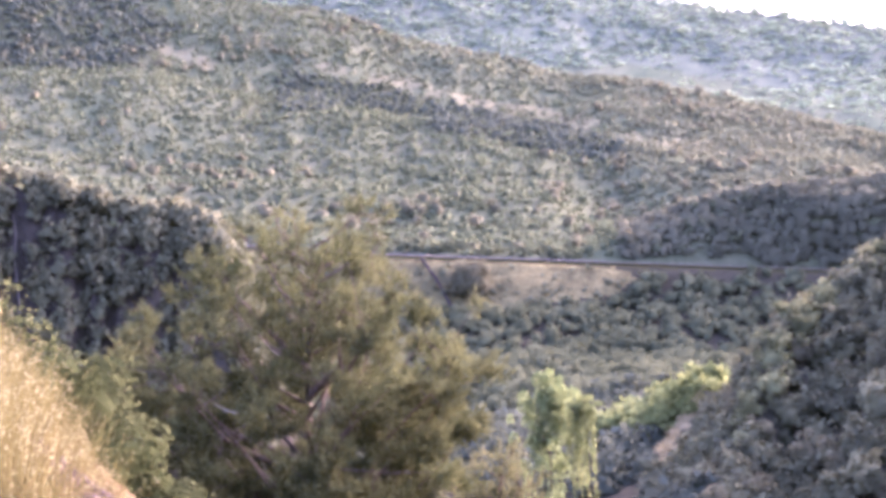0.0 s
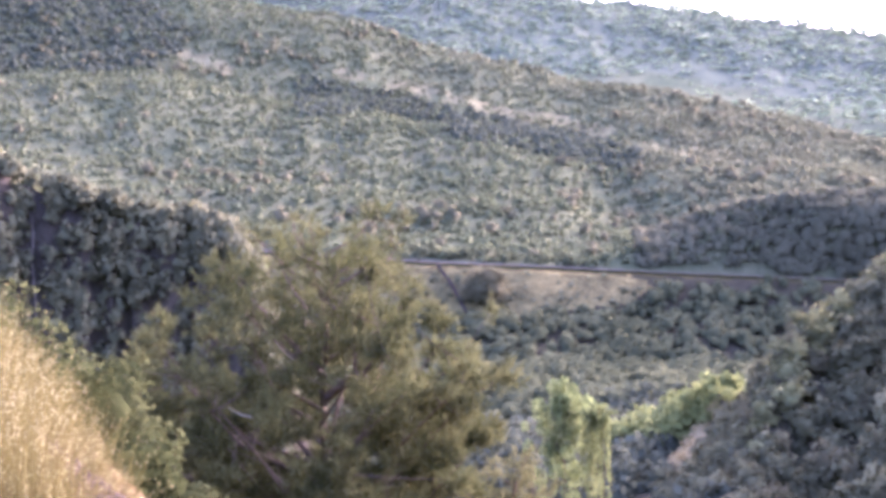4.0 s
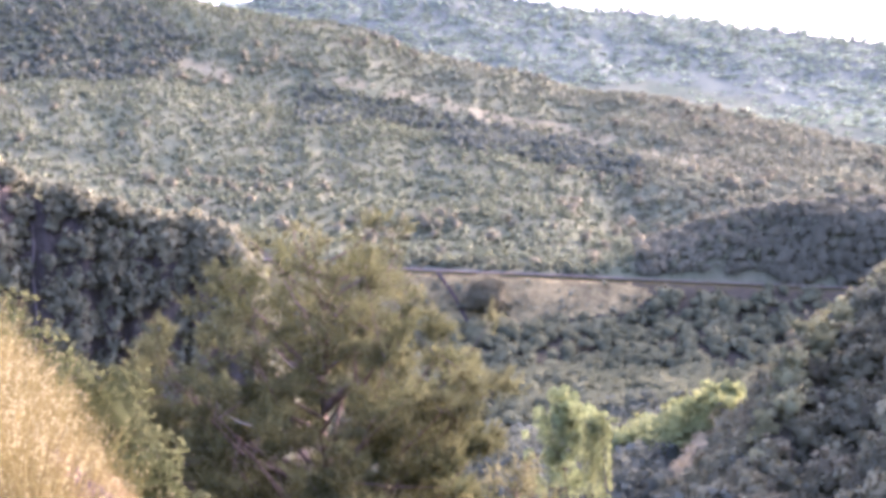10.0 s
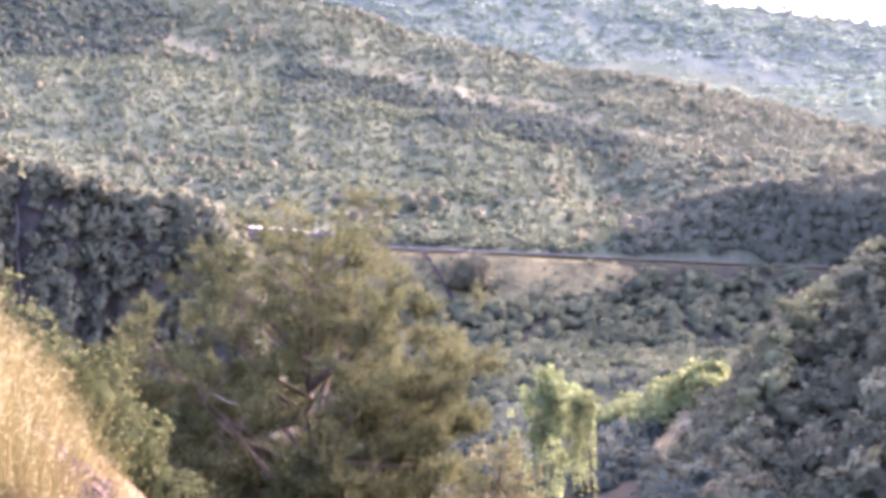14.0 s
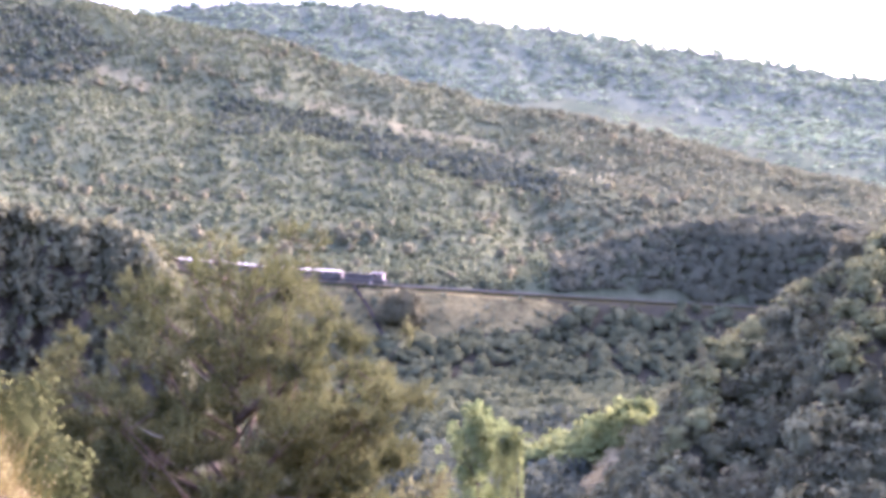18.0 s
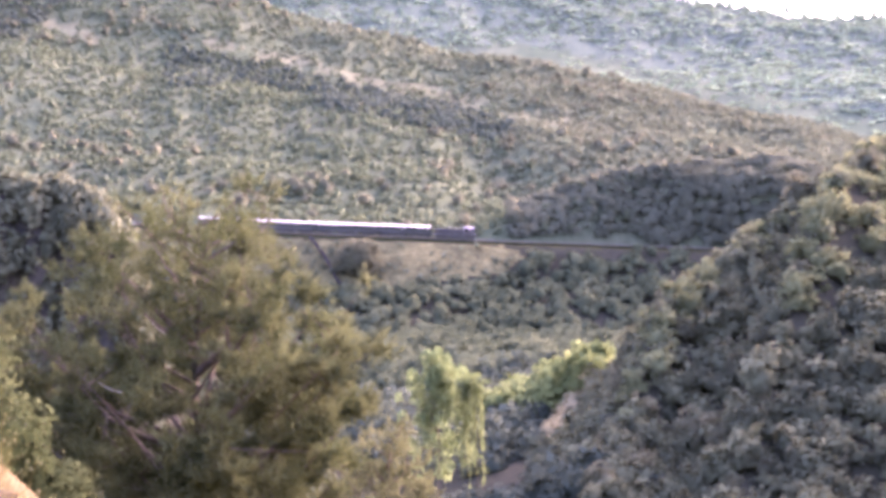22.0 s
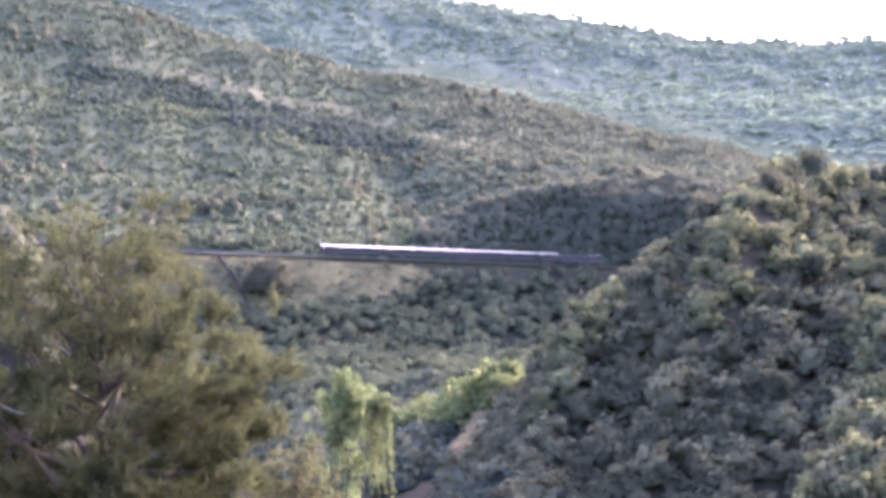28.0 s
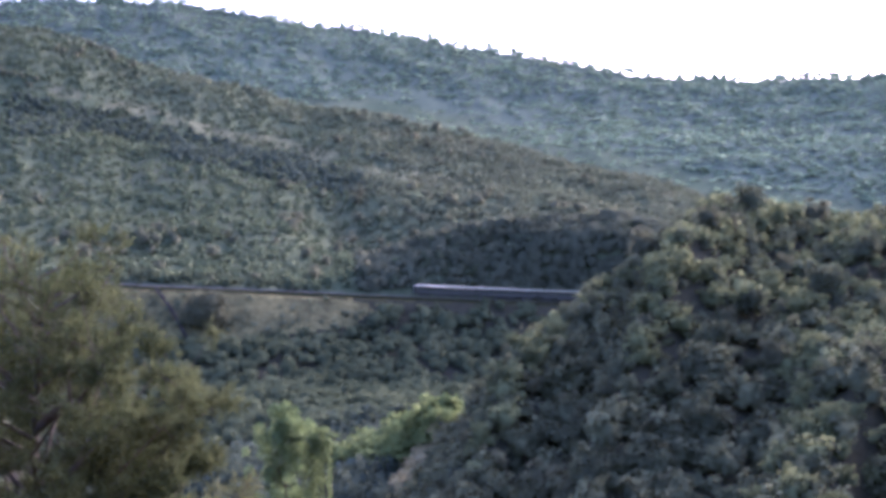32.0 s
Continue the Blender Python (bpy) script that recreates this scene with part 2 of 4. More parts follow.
L_STUBBLE = leafy("brown dry stubble", [(0.0, (0.0486, 0.0374, 0.0123)), (0.5, (0.0730, 0.0589, 0.0205)), (1.0, (0.1022, 0.0858, 0.0319))], 0.5, 0.35, 0.0, spread=0.5, haze=0.05)
M_BARK = solid("grey-brown pine bark", (0.04, 0.037, 0.012), 0.95, 0, 0.35, 0.05)
M_PALEBARK = solid("pale dead wood", (0.1540, 0.1400, 0.0630), 0.85, 0, 0.25, 0.05)
M_LIMB = solid("brown pine limb bark", (0.062, 0.05, 0.022), 0.9, 0, 0.3, 0.05)
M_KERB = solid("dusty stone wall", (0.0829, 0.0790, 0.0446), 0.9, 0, 0.25, 0.8)
M_CONC = solid("pale weathered concrete", (0.1215, 0.1125, 0.0855), 0.85, 0, 0.16, 0.25)
M_DRAIN = solid("dark damp concrete channel", (0.035, 0.031, 0.02), 0.9, 0, 0.25, 0.8)
M_STEEL = solid("rusty rail steel", (0.0567, 0.0525, 0.0280), 0.7, 0.2, 0.2, 0.5)
M_TIE = solid("weathered sleeper", (0.13, 0.115, 0.05), 0.9, 0, 0.25, 0.5)
M_STONE = solid("reddish-brown roadside stone", (0.0397, 0.0294, 0.0119), 0.9, 0, 0.45, 0.08)
# coach and van sides darkened: the shade they stand in, put into the paint
M_WHITE = solid("beige-grey coach paint darkened for shade", (0.036, 0.041, 0.019), 0.85, 0, 0.12, 1.2)
M_CREAM = solid("cream van paint darkened for shade", (0.04, 0.045, 0.022), 0.85, 0, 0.1, 1.0)
M_ROOF = solid("bright painted steel roof", (0.2250, 0.2328, 0.0850), 0.5, 0.4, 0.08, 1.5)
M_BLUE = solid("dark grey-brown coach paint", (0.0320, 0.0342, 0.0120), 0.45, 0, 0.12, 1.0)
M_LOCO = solid("dark sooty locomotive paint", (0.05, 0.044, 0.015), 0.45, 0, 0.25, 0.8)
M_CAB = solid("dull grey cab roof paint", (0.06, 0.057, 0.03), 0.6, 0, 0.15, 0.8)
M_UNDER = solid("black underframe steel", (0.0315, 0.0328, 0.0162), 0.7, 0.3, 0.3, 0.4)
M_GLASS = solid("dark coach glass", (0.008, 0.008, 0.006), 0.06, 0, 0.1, 1.0)

# ---- terrain: heights over the valley, seen as bearing and distance from the lookout ----


def table(az, pairs):
    p = np.array(pairs, float)
    return np.interp(az, p[:, 0], p[:, 1])


def track_r(az):
    return table(az, [(-60, 520), (-20, 472), (-8, 440), (-6, 428), (-4, 418.5), (-2, 411.5), (0, 406), (2, 402.5), (4.8, 400.5), (8, 401), (16, 410), (24, 424), (60, 500)])


def track_z(az):
    el = table(az, [(-60, 0.4), (-12, -0.12), (-6.4, -0.45), (-1.8, -0.79), (1.6, -0.96), (4.8, -1.08), (7.2, -1.19), (14.4, -1.46), (20, -1.65), (60, -2.2)])
    return track_r(az) * tan_deg(el)


def sand_depth(az):
    """How far the bare embankment reaches below the line."""
    return table(az, [(-6, 17), (1, 17), (3, 19), (4.2, 19), (5, 15), (7, 14), (8.6, 11), (9.6, 5), (12, 0)])


def knots(az):
    """Distances and heights (below the eye) of the terrain's breaks along each bearing."""
    rt, zt = track_r(az), track_z(az)
    one = np.ones_like(az)
    rows = []

    def at(r, z):
        rows.append((r * one, z * one))

    def seen(r, el):
        rows.append((r * one, r * tan_deg(el)))
    at(45, -14)
    at(80, table(az, [(-20, -24), (8, -26), (13, -24), (30, -22)]))
    r2 = table(az, [(-20, 255), (-12, 258), (-7, 260), (-3, 263), (3, 200), (6, 150), (9, 135), (13, 105), (20, 95), (30, 90)])
    seen(r2, table(az, [(-20, -8), (-7, -8.5), (0, -9), (6, -10.5), (9, -10.5), (13, -12), (20, -13), (30, -13)]))
    # the cliff, the valley floor and the near wooded spur
    r3 = table(az, [(-24, 273), (-7, 270), (-3, 285), (0, 290), (3, 250), (6, 212), (10.5, 190), (12, 168), (16.7, 165), (20, 172), (23, 180), (35, 200)])
    seen(r3, table(az, [(-24, 5.6), (-18.4, 4.4), (-16.2, 3.2), (-14.8, 2.1), (-13.3, 1.7), (-11.3, 1.0), (-8.4, 0.6), (-6.9, 0.3), (-6.45, -0.2), (-6.0, -1.2), (-5.5, -2.8), (-5.0, -4.8), (-4.4, -7.2),
                        (-3, -7.5), (0, -7.4), (3, -7.6), (6, -8.4), (9, -7.9), (10.6, -7.6), (12.1, -7.0), (13.4, -6), (15, -4),
                        (16.7, -2.6), (18.3, -1.1), (19.8, 0.1), (21, 1.2), (22.5, 1.8), (24, 1.7), (27.5, 1.5), (30, 1.6), (35, 2.6)]))
    z3 = rows[-1][1]
    at(np.minimum(r3 + 50, 325), np.minimum(z3 - 6, -33))
    at(rt - 55, table(az, [(-60, -28), (0, -31), (12, -31), (30, -26)]))
    at(rt - 19, zt - table(az, [(-20, 8), (-4, 13), (6, 13), (10, 11), (30, 9)]))
    at(rt - 10, zt + table(az, [(-60, -5), (9, -5), (14.6, -4.5), (60, -4)]))
    at(rt - 3.8, zt - 0.7)
    at(rt + 4.5, zt + 0.1)
    # cutting wall, raised steeply past bearing 15 to shade the passing train
    at(rt + table(az, [(14.8, 13), (15.5, 10)]), zt + table(az, [(-20, 7), (-6, 4), (0, 2.2), (7, 2.2), (9, 5), (12, 11), (14.8, 13), (15.5, 18), (18, 20), (30, 16)]))
    # foot of the hill and the shaded knoll beside the line
    r8 = rt + table(az, [(-60, 62), (8, 60), (9.7, 34), (12, 23), (20, 23), (24, 40), (60, 60)])
    seen(r8, table(az, [(-60, 2.5), (-20, 2), (-6, 0.8), (0, 0.15), (7, -0.15), (9, 0.1), (9.7, 0.4), (11.7, 0.95), (15, 1.45), (18.9, 1.9), (21, 1.1), (24, 1), (60, 1)]))
    z8 = rows[-1][1]
    at(r8 + 50, z8 + table(az, [(-60, 14), (6, 12), (10, -6), (20, -8), (60, 0)]))
    # crest of the scrub hill, then the far wooded ridge
    r10 = table(az, [(-60, 900), (-10, 900), (0, 840), (10, 780), (22, 720), (60, 700)])
    seen((r8 + r10) / 2 + 25, table(az, [(-60, 6.5), (-10, 6.0), (0, 4.6), (6, 3.8), (10, 3.3), (16, 2.7), (22, 1.7), (60, 1)]))
    seen(r10, table(az, [(-60, 9), (-16, 10.6), (-11, 9.95), (-6.7, 9.15), (-2.5, 8.5), (0.4, 7.5), (5.9, 6.4), (9.2, 5.8), (14.1, 4.75), (17.4, 3.9),
                         (20.7, 3.1), (22.9, 2.4), (30, 1.3), (60, 1)]))
    at(r10 + 190, rows[-1][1] - 34)
    seen(1350, table(az, [(-60, 6), (0, 6.6), (15, 5.2), (30, 4.6), (60, 4)]))
    seen(1700, table(az, [(-60, 8), (-12, 9), (-6, 9.5), (-3.4, 9.83), (1.5, 9.92), (5.9, 9.4), (9.2, 9.02), (16.2, 7.92), (19.6, 7.27), (24, 7.0), (30, 7.1), (60, 6.5)]))
    at(2300, 150)
    at(3300, 90)
    at(4600, 60)
    return np.array([r for r, _ in rows]), np.array([z for _, z in rows])


def edge_x(y):
    return 0.3 - 0.3 * y


def near_z(x, y):
    """The road's edge and the bank that falls from it."""
    d = np.maximum(0, x - edge_x(y))
    return -1.5 - 0.9 * d ** 1.02 * np.clip(d / 0.5 + 0.35, 0, 1) + 0.06 * fbm(x, y, 1.6, 5) * np.clip(d, 0, 1)


def spur_rib(az, r):
    """Slanting ribs (+) and gullies (-) of the wooded spur."""
    return vnoise((az - 0.1 * (r - 130)) / 1.9, r / 90, 35)


def height(x, y):
    """Height of the ground above the eye."""
    x, y = np.asarray(x, float), np.asarray(y, float)
    r = np.hypot(x, y)
    az = np.degrees(np.arctan2(x, y))
    turn = np.abs(az)
    azc = np.clip(az, -60, 60)
    K, Z = knots(azc)
    # buttresses and bays of the cliff
    rib = np.clip((-4.2 - az) / 1.5, 0, 1) * np.clip((r - 228) / 20, 0, 1) * np.clip((302 - r) / 14, 0, 1)
    r = r + rib * (2.4 * vnoise(az * 0.8, 0.3 * az, 31) + 1.5 * vnoise(az * 2.1, r * 0.03, 33))
    out = Z[0] * np.ones(r.shape)
    for i in range(len(K) - 1):
        m = (r >= K[i]) & (r < K[i + 1])
        s = np.where(m, (r - K[i]) / np.maximum(K[i + 1] - K[i], 1e-6), 0)
        soft = s * s * (3 - 2 * s)
        out = np.where(m, Z[i] + (Z[i + 1] - Z[i]) * (0.6 * s + 0.4 * soft), out)
    out = np.where(r >= K[-1], Z[-1], out)
    rt = track_r(azc)
    shelf = np.clip(np.abs(r - rt) / 6 - 1.1, 0, 1)
    out = out + shelf * np.clip((r - 60) / 60, 0, 1) * (fbm(x, y, 34, 11) * 2.2 + fbm(x, y, 8, 21, 3) * 0.55) * np.clip(r / 500, 0.5, 2.4)
    mask = np.clip((r - 480) / 200, 0, 1) * np.clip((900 - r) / 120, 0, 1)
    out = out + mask * fbm(az * 3.0, r * 0.02, 5, 41, 3) * 2.5
    # gullies and shoulders of the wooded spur
    r3 = K[3]
    fold = np.clip((az - 11) / 3, 0, 1) * np.clip((r - 92) / 15, 0, 1) * np.clip((r3 - r) / 22, 0, 1)
    out = out + fold * (7.0 * spur_rib(az, r) + 1.6 * vnoise(x / 9, y / 14, 36))
    # behind the lookout the hillside rises
    back = np.clip((turn - 60) / 60, 0, 1)
    out = out * (1 - back) + back * (-1.5 + np.clip(r - 9, 0, 400) * 0.38 + fbm(x, y, 40, 61) * np.clip(r / 60, 0, 3))
    n = np.clip((r - 24) / 21, 0, 1)
    n = n * n * (3 - 2 * n)
    nz = near_z(x, y)
    nz = np.where((turn > 60) & (nz > -2), nz + back * np.clip(r - 9, 0, 40) * 0.38, nz)
    return np.where(r < 45, nz * (1 - n) + out * n, out)


def ground_z(x, y):
    return EYE[2] + height(x, y)


def polar(az, r):
    a = np.radians(az)
    return r * np.sin(a), r * np.cos(a)


def mesh_of(name, verts, faces, mats, index=None, smooth=False, normals=None):
    """A mesh from arrays of points and equal-sized faces."""
    me = bpy.data.meshes.new(name)
    verts, faces = np.asarray(verts, np.float32), np.asarray(faces, np.int32)
    k = faces.shape[1]
    me.vertices.add(len(verts))
    me.vertices.foreach_set("co", verts.ravel())
    me.loops.add(faces.size)
    me.loops.foreach_set("vertex_index", faces.ravel())
    me.polygons.add(len(faces))
    me.polygons.foreach_set("loop_start", np.arange(len(faces), dtype=np.int32) * k)
    for m in mats:
        me.materials.append(m)
    if index is not None:
        me.polygons.foreach_set("material_index", np.asarray(index, np.int32))
    if smooth:
        me.polygons.foreach_set("use_smooth", np.ones(len(faces), bool))
    me.update(calc_edges=True)
    if normals is not None:
        me.polygons.foreach_set("use_smooth", np.ones(len(faces), bool))
        me.attributes.new("custom_normal", "FLOAT_VECTOR", "POINT").data.foreach_set("vector", np.asarray(normals, np.float32).ravel())
    return me


azs = np.unique(np.concatenate([np.arange(-180, -60, 6.0), np.arange(-60, -24, 1.5), np.arange(-24, 34, 0.2), np.arange(34, 60, 1.5), np.arange(60, 181, 6.0)]))
rs = np.concatenate([np.arange(0.6, 26, 0.5), np.arange(26, 90, 3.0), np.arange(90, 380, 2.5), np.arange(380, 480, 1.5), np.arange(480, 950, 8.0),
                     np.arange(950, 1800, 20.0), np.arange(1800, 4700, 200.0)])
A, R = np.meshgrid(azs, rs)
GX, GY = polar(A, R)
GZ = ground_z(GX, GY)
na, nr = len(azs), len(rs)
gi = np.arange(na * nr).reshape(nr, na)
gf = np.stack([gi[:-1, :-1], gi[:-1, 1:], gi[1:, 1:], gi[1:, :-1]], -1).reshape(-1, 4)
# the sheet closes at the lookout's feet
cA, cR = (A[:-1, :-1] + A[1:, 1:]) / 2, (R[:-1, :-1] + R[1:, 1:]) / 2
cX, cY = polar(cA, cR)
cK = track_r(np.clip(cA, -60, 60))
cE = np.degrees(np.arctan2(height(cX, cY), cR))
soil = np.zeros(cA.shape, int)                                        # scrub
patch = fbm(cX, cY, 46, 71)
strip = np.abs(cE - np.interp(cA, [-8, -3, 0.35, 6.1, 8.9, 12, 16], [7.3, 6.4, 5.75, 4.45, 3.8, 3.2, 2.7])) < 0.3 + 0.25 * np.clip(patch, -0.5, 1)
soil[(cR > 520) & (cR < 820) & strip & (cA > -3) & (cA < 13) & (fbm(cX, cY, 16, 77) > -0.25)] = 1
soil[(cR > 500) & (cR < 900) & (cA > -9.7) & (cA < -6.9) & (np.abs(cE - 6.95 + 0.36 * (cA + 8.3)) < 0.17 + 0.25 * patch)] = 1
crest = np.interp(cA, [9.2, 14.1, 17.4, 20.7], [5.8, 4.75, 3.9, 3.1])
soil[(cR > 600) & (cR < 800) & (cA > 9) & (cA < 21) & (cE > crest - 0.75) & (fbm(cX, cY, 22, 79) > 0.22)] = 1
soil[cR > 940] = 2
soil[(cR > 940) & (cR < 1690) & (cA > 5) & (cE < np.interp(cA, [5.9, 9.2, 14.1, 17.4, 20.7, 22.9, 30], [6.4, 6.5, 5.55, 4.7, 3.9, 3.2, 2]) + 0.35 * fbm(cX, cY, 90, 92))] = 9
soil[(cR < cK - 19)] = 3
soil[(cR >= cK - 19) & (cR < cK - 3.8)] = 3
soil[(cR >= cK - sand_depth(cA) - 3 - 3 * patch) & (cR < cK - 3.8) & (cA < 9.3 + 3 * patch)] = 4
soil[np.abs(cR - cK) < 4.2] = 5
cliff = (cR < 276) & (cR > 238) & (cA < -4)
soil[cliff] = 6
soil[cliff & (cA < -15.8 + 0.9 * patch + 0.2 * fbm(cX * 3, GZ[:-1, :-1], 9, 55)) & (cE > -0.4) & (cE < 3.9)] = 7
soil[(cR > 150) & (cR < 172) & (np.abs(cA - 9.2 - 2.4 * (cR - 135) / 35 - 0.3 * patch) < 0.17)] = 1
soil[(cR < 22) | ((cR < 32) & (cA < -13))] = 8
soil[(np.abs(cA) > 60) & (cR >= 9)] = 0
verts = np.stack([GX, GY, GZ], -1).reshape(-1, 3)
verts = np.concatenate([verts, [[0, 0, EYE[2] - 1.5]]])
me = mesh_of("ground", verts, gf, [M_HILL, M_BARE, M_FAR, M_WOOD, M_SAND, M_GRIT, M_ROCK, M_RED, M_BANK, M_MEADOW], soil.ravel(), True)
bm = bmesh.new()
bm.from_mesh(me)
bm.verts.ensure_lookup_table()
hub = bm.verts[len(verts) - 1]
for i in range(na - 1):
    f = bm.faces.new((hub, bm.verts[i + 1], bm.verts[i]))
    f.material_index = 8
bmesh.ops.remove_doubles(bm, verts=bm.verts, dist=0.0005)
bm.to_mesh(me)
bm.free()
tagged(new("ground", me), "dry scrub valley with bare patches, wooded ridges and a gravel shelf", "ground", kind="structure")

# ---- foliage ----
rng = np.random.default_rng(7)


def leaves(n, lumps, leaf, ragged=0.25, down=-0.5, slim=1.0, up=0.25):
    """n leaf sprays over the skins of ellipsoid lumps (x, y, z, rx, ry, rz): four corners and the crown's normal for each."""
    L = np.array(lumps, float)
    area = (L[:, 3] * L[:, 4] + L[:, 3] * L[:, 5] + L[:, 4] * L[:, 5])
    pick = rng.choice(len(L), n, p=area / area.sum())
    d = rng.normal(size=(n, 3))
    d /= np.linalg.norm(d, axis=1)[:, None]
    d[:, 2] = np.where(d[:, 2] < down, -d[:, 2], d[:, 2])
    c = L[pick, :3] + d * L[pick, 3:6] * (1 - ragged + 1.5 * ragged * rng.random((n, 1)))
    nm = d + rng.normal(size=(n, 3)) * 0.38
    nm /= np.linalg.norm(nm, axis=1)[:, None]
    u = np.cross(nm, rng.normal(size=(n, 3)))
    u /= np.linalg.norm(u, axis=1)[:, None]
    v = np.cross(nm, u)
    s = leaf * (0.6 + 0.8 * rng.random((n, 1)))
    u, v = u * s, v * s * slim
    w = 0.35 + 0.5 * rng.random((n, 1))
    soft = d + nm * 0.5 + np.array([0, 0, up])
    soft /= np.linalg.norm(soft, axis=1)[:, None]
    return np.stack([c - u, c - v * w, c + u, c + v * w, soft, soft, soft, soft], 1)


def core(lumps, k=3, shrink=0.88, up=0.4):
    """The closed inner mass of a crown: the outline of its lumps on a net of k x k faces a side."""
    L = np.array(lumps, float)
    mid = np.array([L[:, 0].mean(), L[:, 1].mean(), L[:, 2].mean() * 0.7])
    g = np.tan(np.linspace(-1, 1, k + 1) * math.pi / 4)
    a, b = np.meshgrid(g, g, indexing="ij")
    one = np.ones_like(a)
    out = []
    for side in ((one, a, b), (-one, b, a), (b, one, a), (a, -one, b), (a, b, one)):
        d = np.stack(side, -1)
        d /= np.linalg.norm(d, axis=-1)[..., None]
        far = np.full(a.shape, 0.15)
        for q in L:
            o = (mid - q[:3]) / q[3:6]
            e = d / q[3:6]
            A2, B2, C2 = (e * e).sum(-1), (e * o).sum(-1), (o * o).sum() - 1
            disc2 = B2 * B2 - A2 * C2
            far = np.maximum(far, np.where(disc2 > 0, (-B2 + np.sqrt(np.maximum(disc2, 0))) / A2, 0))
        P = mid + d * far[..., None] * shrink
        N = d + np.array([0, 0, up])
        N /= np.linalg.norm(N, axis=-1)[..., None]
        both = [np.stack([q[:-1, :-1], q[1:, :-1], q[1:, 1:], q[:-1, 1:]], 2).reshape(-1, 4, 3) for q in (P, N)]
        out.append(np.concatenate(both, 1))
    return np.concatenate(out)


def plant(n, lumps, leaf, k=3, ragged=0.25, up=0.5, shrink=0.88):
    """Leaf sprays round a closed core."""
    return np.concatenate([core(lumps, k, shrink, up), leaves(n, lumps, leaf, ragged, up=up)])


def foliage(name, q, mat):
    """A mesh of leaf sprays that are shaded as one crown."""
    return mesh_of(name, q[:, :4].reshape(-1, 3), quads(len(q)), [mat], normals=q[:, 4:].reshape(-1, 3))


def lumpy(k, rx, rz, z0=0.5, size=0.55):
    """Lumps that make up an uneven crown about 2 rx wide and rz high."""
    out = []
    for _ in range(k):
        a, q = rng.random() * 6.283, math.sqrt(rng.random()) * (1 - size * 0.6)
        z = z0 + (rz - z0) * rng.random() ** 0.8
        taper = 1 - 0.45 * abs((z - z0) / max(rz - z0, 0.01) - 0.35)
        s = size * (0.7 + 0.6 * rng.random()) * rx
        out.append((math.cos(a) * q * rx * taper, math.sin(a) * q * rx * taper, z, s, s, s * 0.8))
    return out


def quads(n):
    return np.arange(n * 4).reshape(n, 4)


def strew(name, templates, places, mat, label, category, kind="stuff", group=""):
    """One mesh of many plants: places are rows of x, y, z, turn, size, height."""
    places = np.asarray(places)
    which = rng.integers(0, len(templates), len(places))
    chunks = []
    for k, t in enumerate(templates):
        p = places[which == k]
        if not len(p):
            continue
        c, s = np.cos(p[:, 3])[:, None, None], np.sin(p[:, 3])[:, None, None]
        x, y, z = (t[None, :, :, i] for i in range(3))
        sz, hz = p[:, 4][:, None, None], p[:, 5][:, None, None]
        q = np.stack([x * c - y * s, x * s + y * c, z * np.ones_like(c)], -1)
        q[:, :, :4] *= np.stack([sz, sz, sz * hz], -1)
        q[:, :, :4] += p[:, None, None, :3]
        chunks.append(q.reshape(-1, 8, 3))
    ob = new(name, foliage(name, np.concatenate(chunks), mat))
    return tagged(ob, label, category, group, kind)


def spots(n, az, el_or_r, test=None, by_r=True, size=(0.7, 1.3), tall=(0.8, 1.2), sink=0.15):
    """Random rooting places between bearings az and distances el_or_r(az)."""
    a = rng.uniform(az[0], az[1], n)
    lo, hi = el_or_r(a)
    r = np.sqrt(rng.uniform(0, 1, n) * (hi ** 2 - lo ** 2) + lo ** 2) if by_r else lo + (hi - lo) * rng.random(n)
    x, y = polar(a, r)
    if test is not None:
        keep = test(a, r, x, y)
        a, r, x, y = a[keep], r[keep], x[keep], y[keep]
    k = len(x)
    s = rng.uniform(*size, k)
    return np.stack([x, y, ground_z(x, y) - sink * s, rng.random(k) * 6.283, s, rng.uniform(*tall, k)], 1)


# ---- plants on the hills ----
T_SCRUB = [plant(9, lumpy(4, 1.0, 1.1, 0.3, 0.55), 0.32, 1, 0.3, up=0.5, shrink=0.8) for _ in range(12)]
T_BUSH = [plant(34, lumpy(7, 1.0, 1.3, 0.35, 0.47), 0.2, 2, 0.4, up=0.7, shrink=0.8) for _ in range(10)]
T_CROWN = [plant(5, lumpy(4, 0.9, 1.4, 0.5, 0.5), 0.36, 1, up=1.4, shrink=0.85) for _ in range(10)]
T_SOFT = [plant(34, lumpy(7, 1.05, 1.1, 0.25, 0.5), 0.2, 2, 0.4, up=1.3, shrink=0.84) for _ in range(10)]
T_NEAR = [leaves(260, lumpy(14, 1.0, 1.4, 0.2, 0.36), 0.085, 0.4) for _ in range(5)]


def hill_band(a):
    return track_r(a) + 7.5, np.interp(a, [-60, -10, 0, 10, 22, 60], [905, 905, 845, 785, 725, 705])


def on_scrub(a, r, x, y):
    el = np.degrees(np.arctan2(height(x, y), r))
    strip = np.abs(el - np.interp(a, [-8, -3, 0.35, 6.1, 8.9, 12, 16], [7.3, 6.4, 5.75, 4.45, 3.8, 3.2, 2.7])) < 0.3
    bare = strip & (a > -3) & (a < 13) & (rng.random(len(a)) < 0.32)
    clay = (a > -9.6) & (a < -6.9) & (np.abs(el - 6.95 + 0.36 * (a + 8.3)) < 0.24) & (rng.random(len(a)) < 0.85)
    thin = fbm(x, y, 60, 81) + 1.4 * rng.random(len(a)) > -0.2
    return ~bare & ~clay & thin


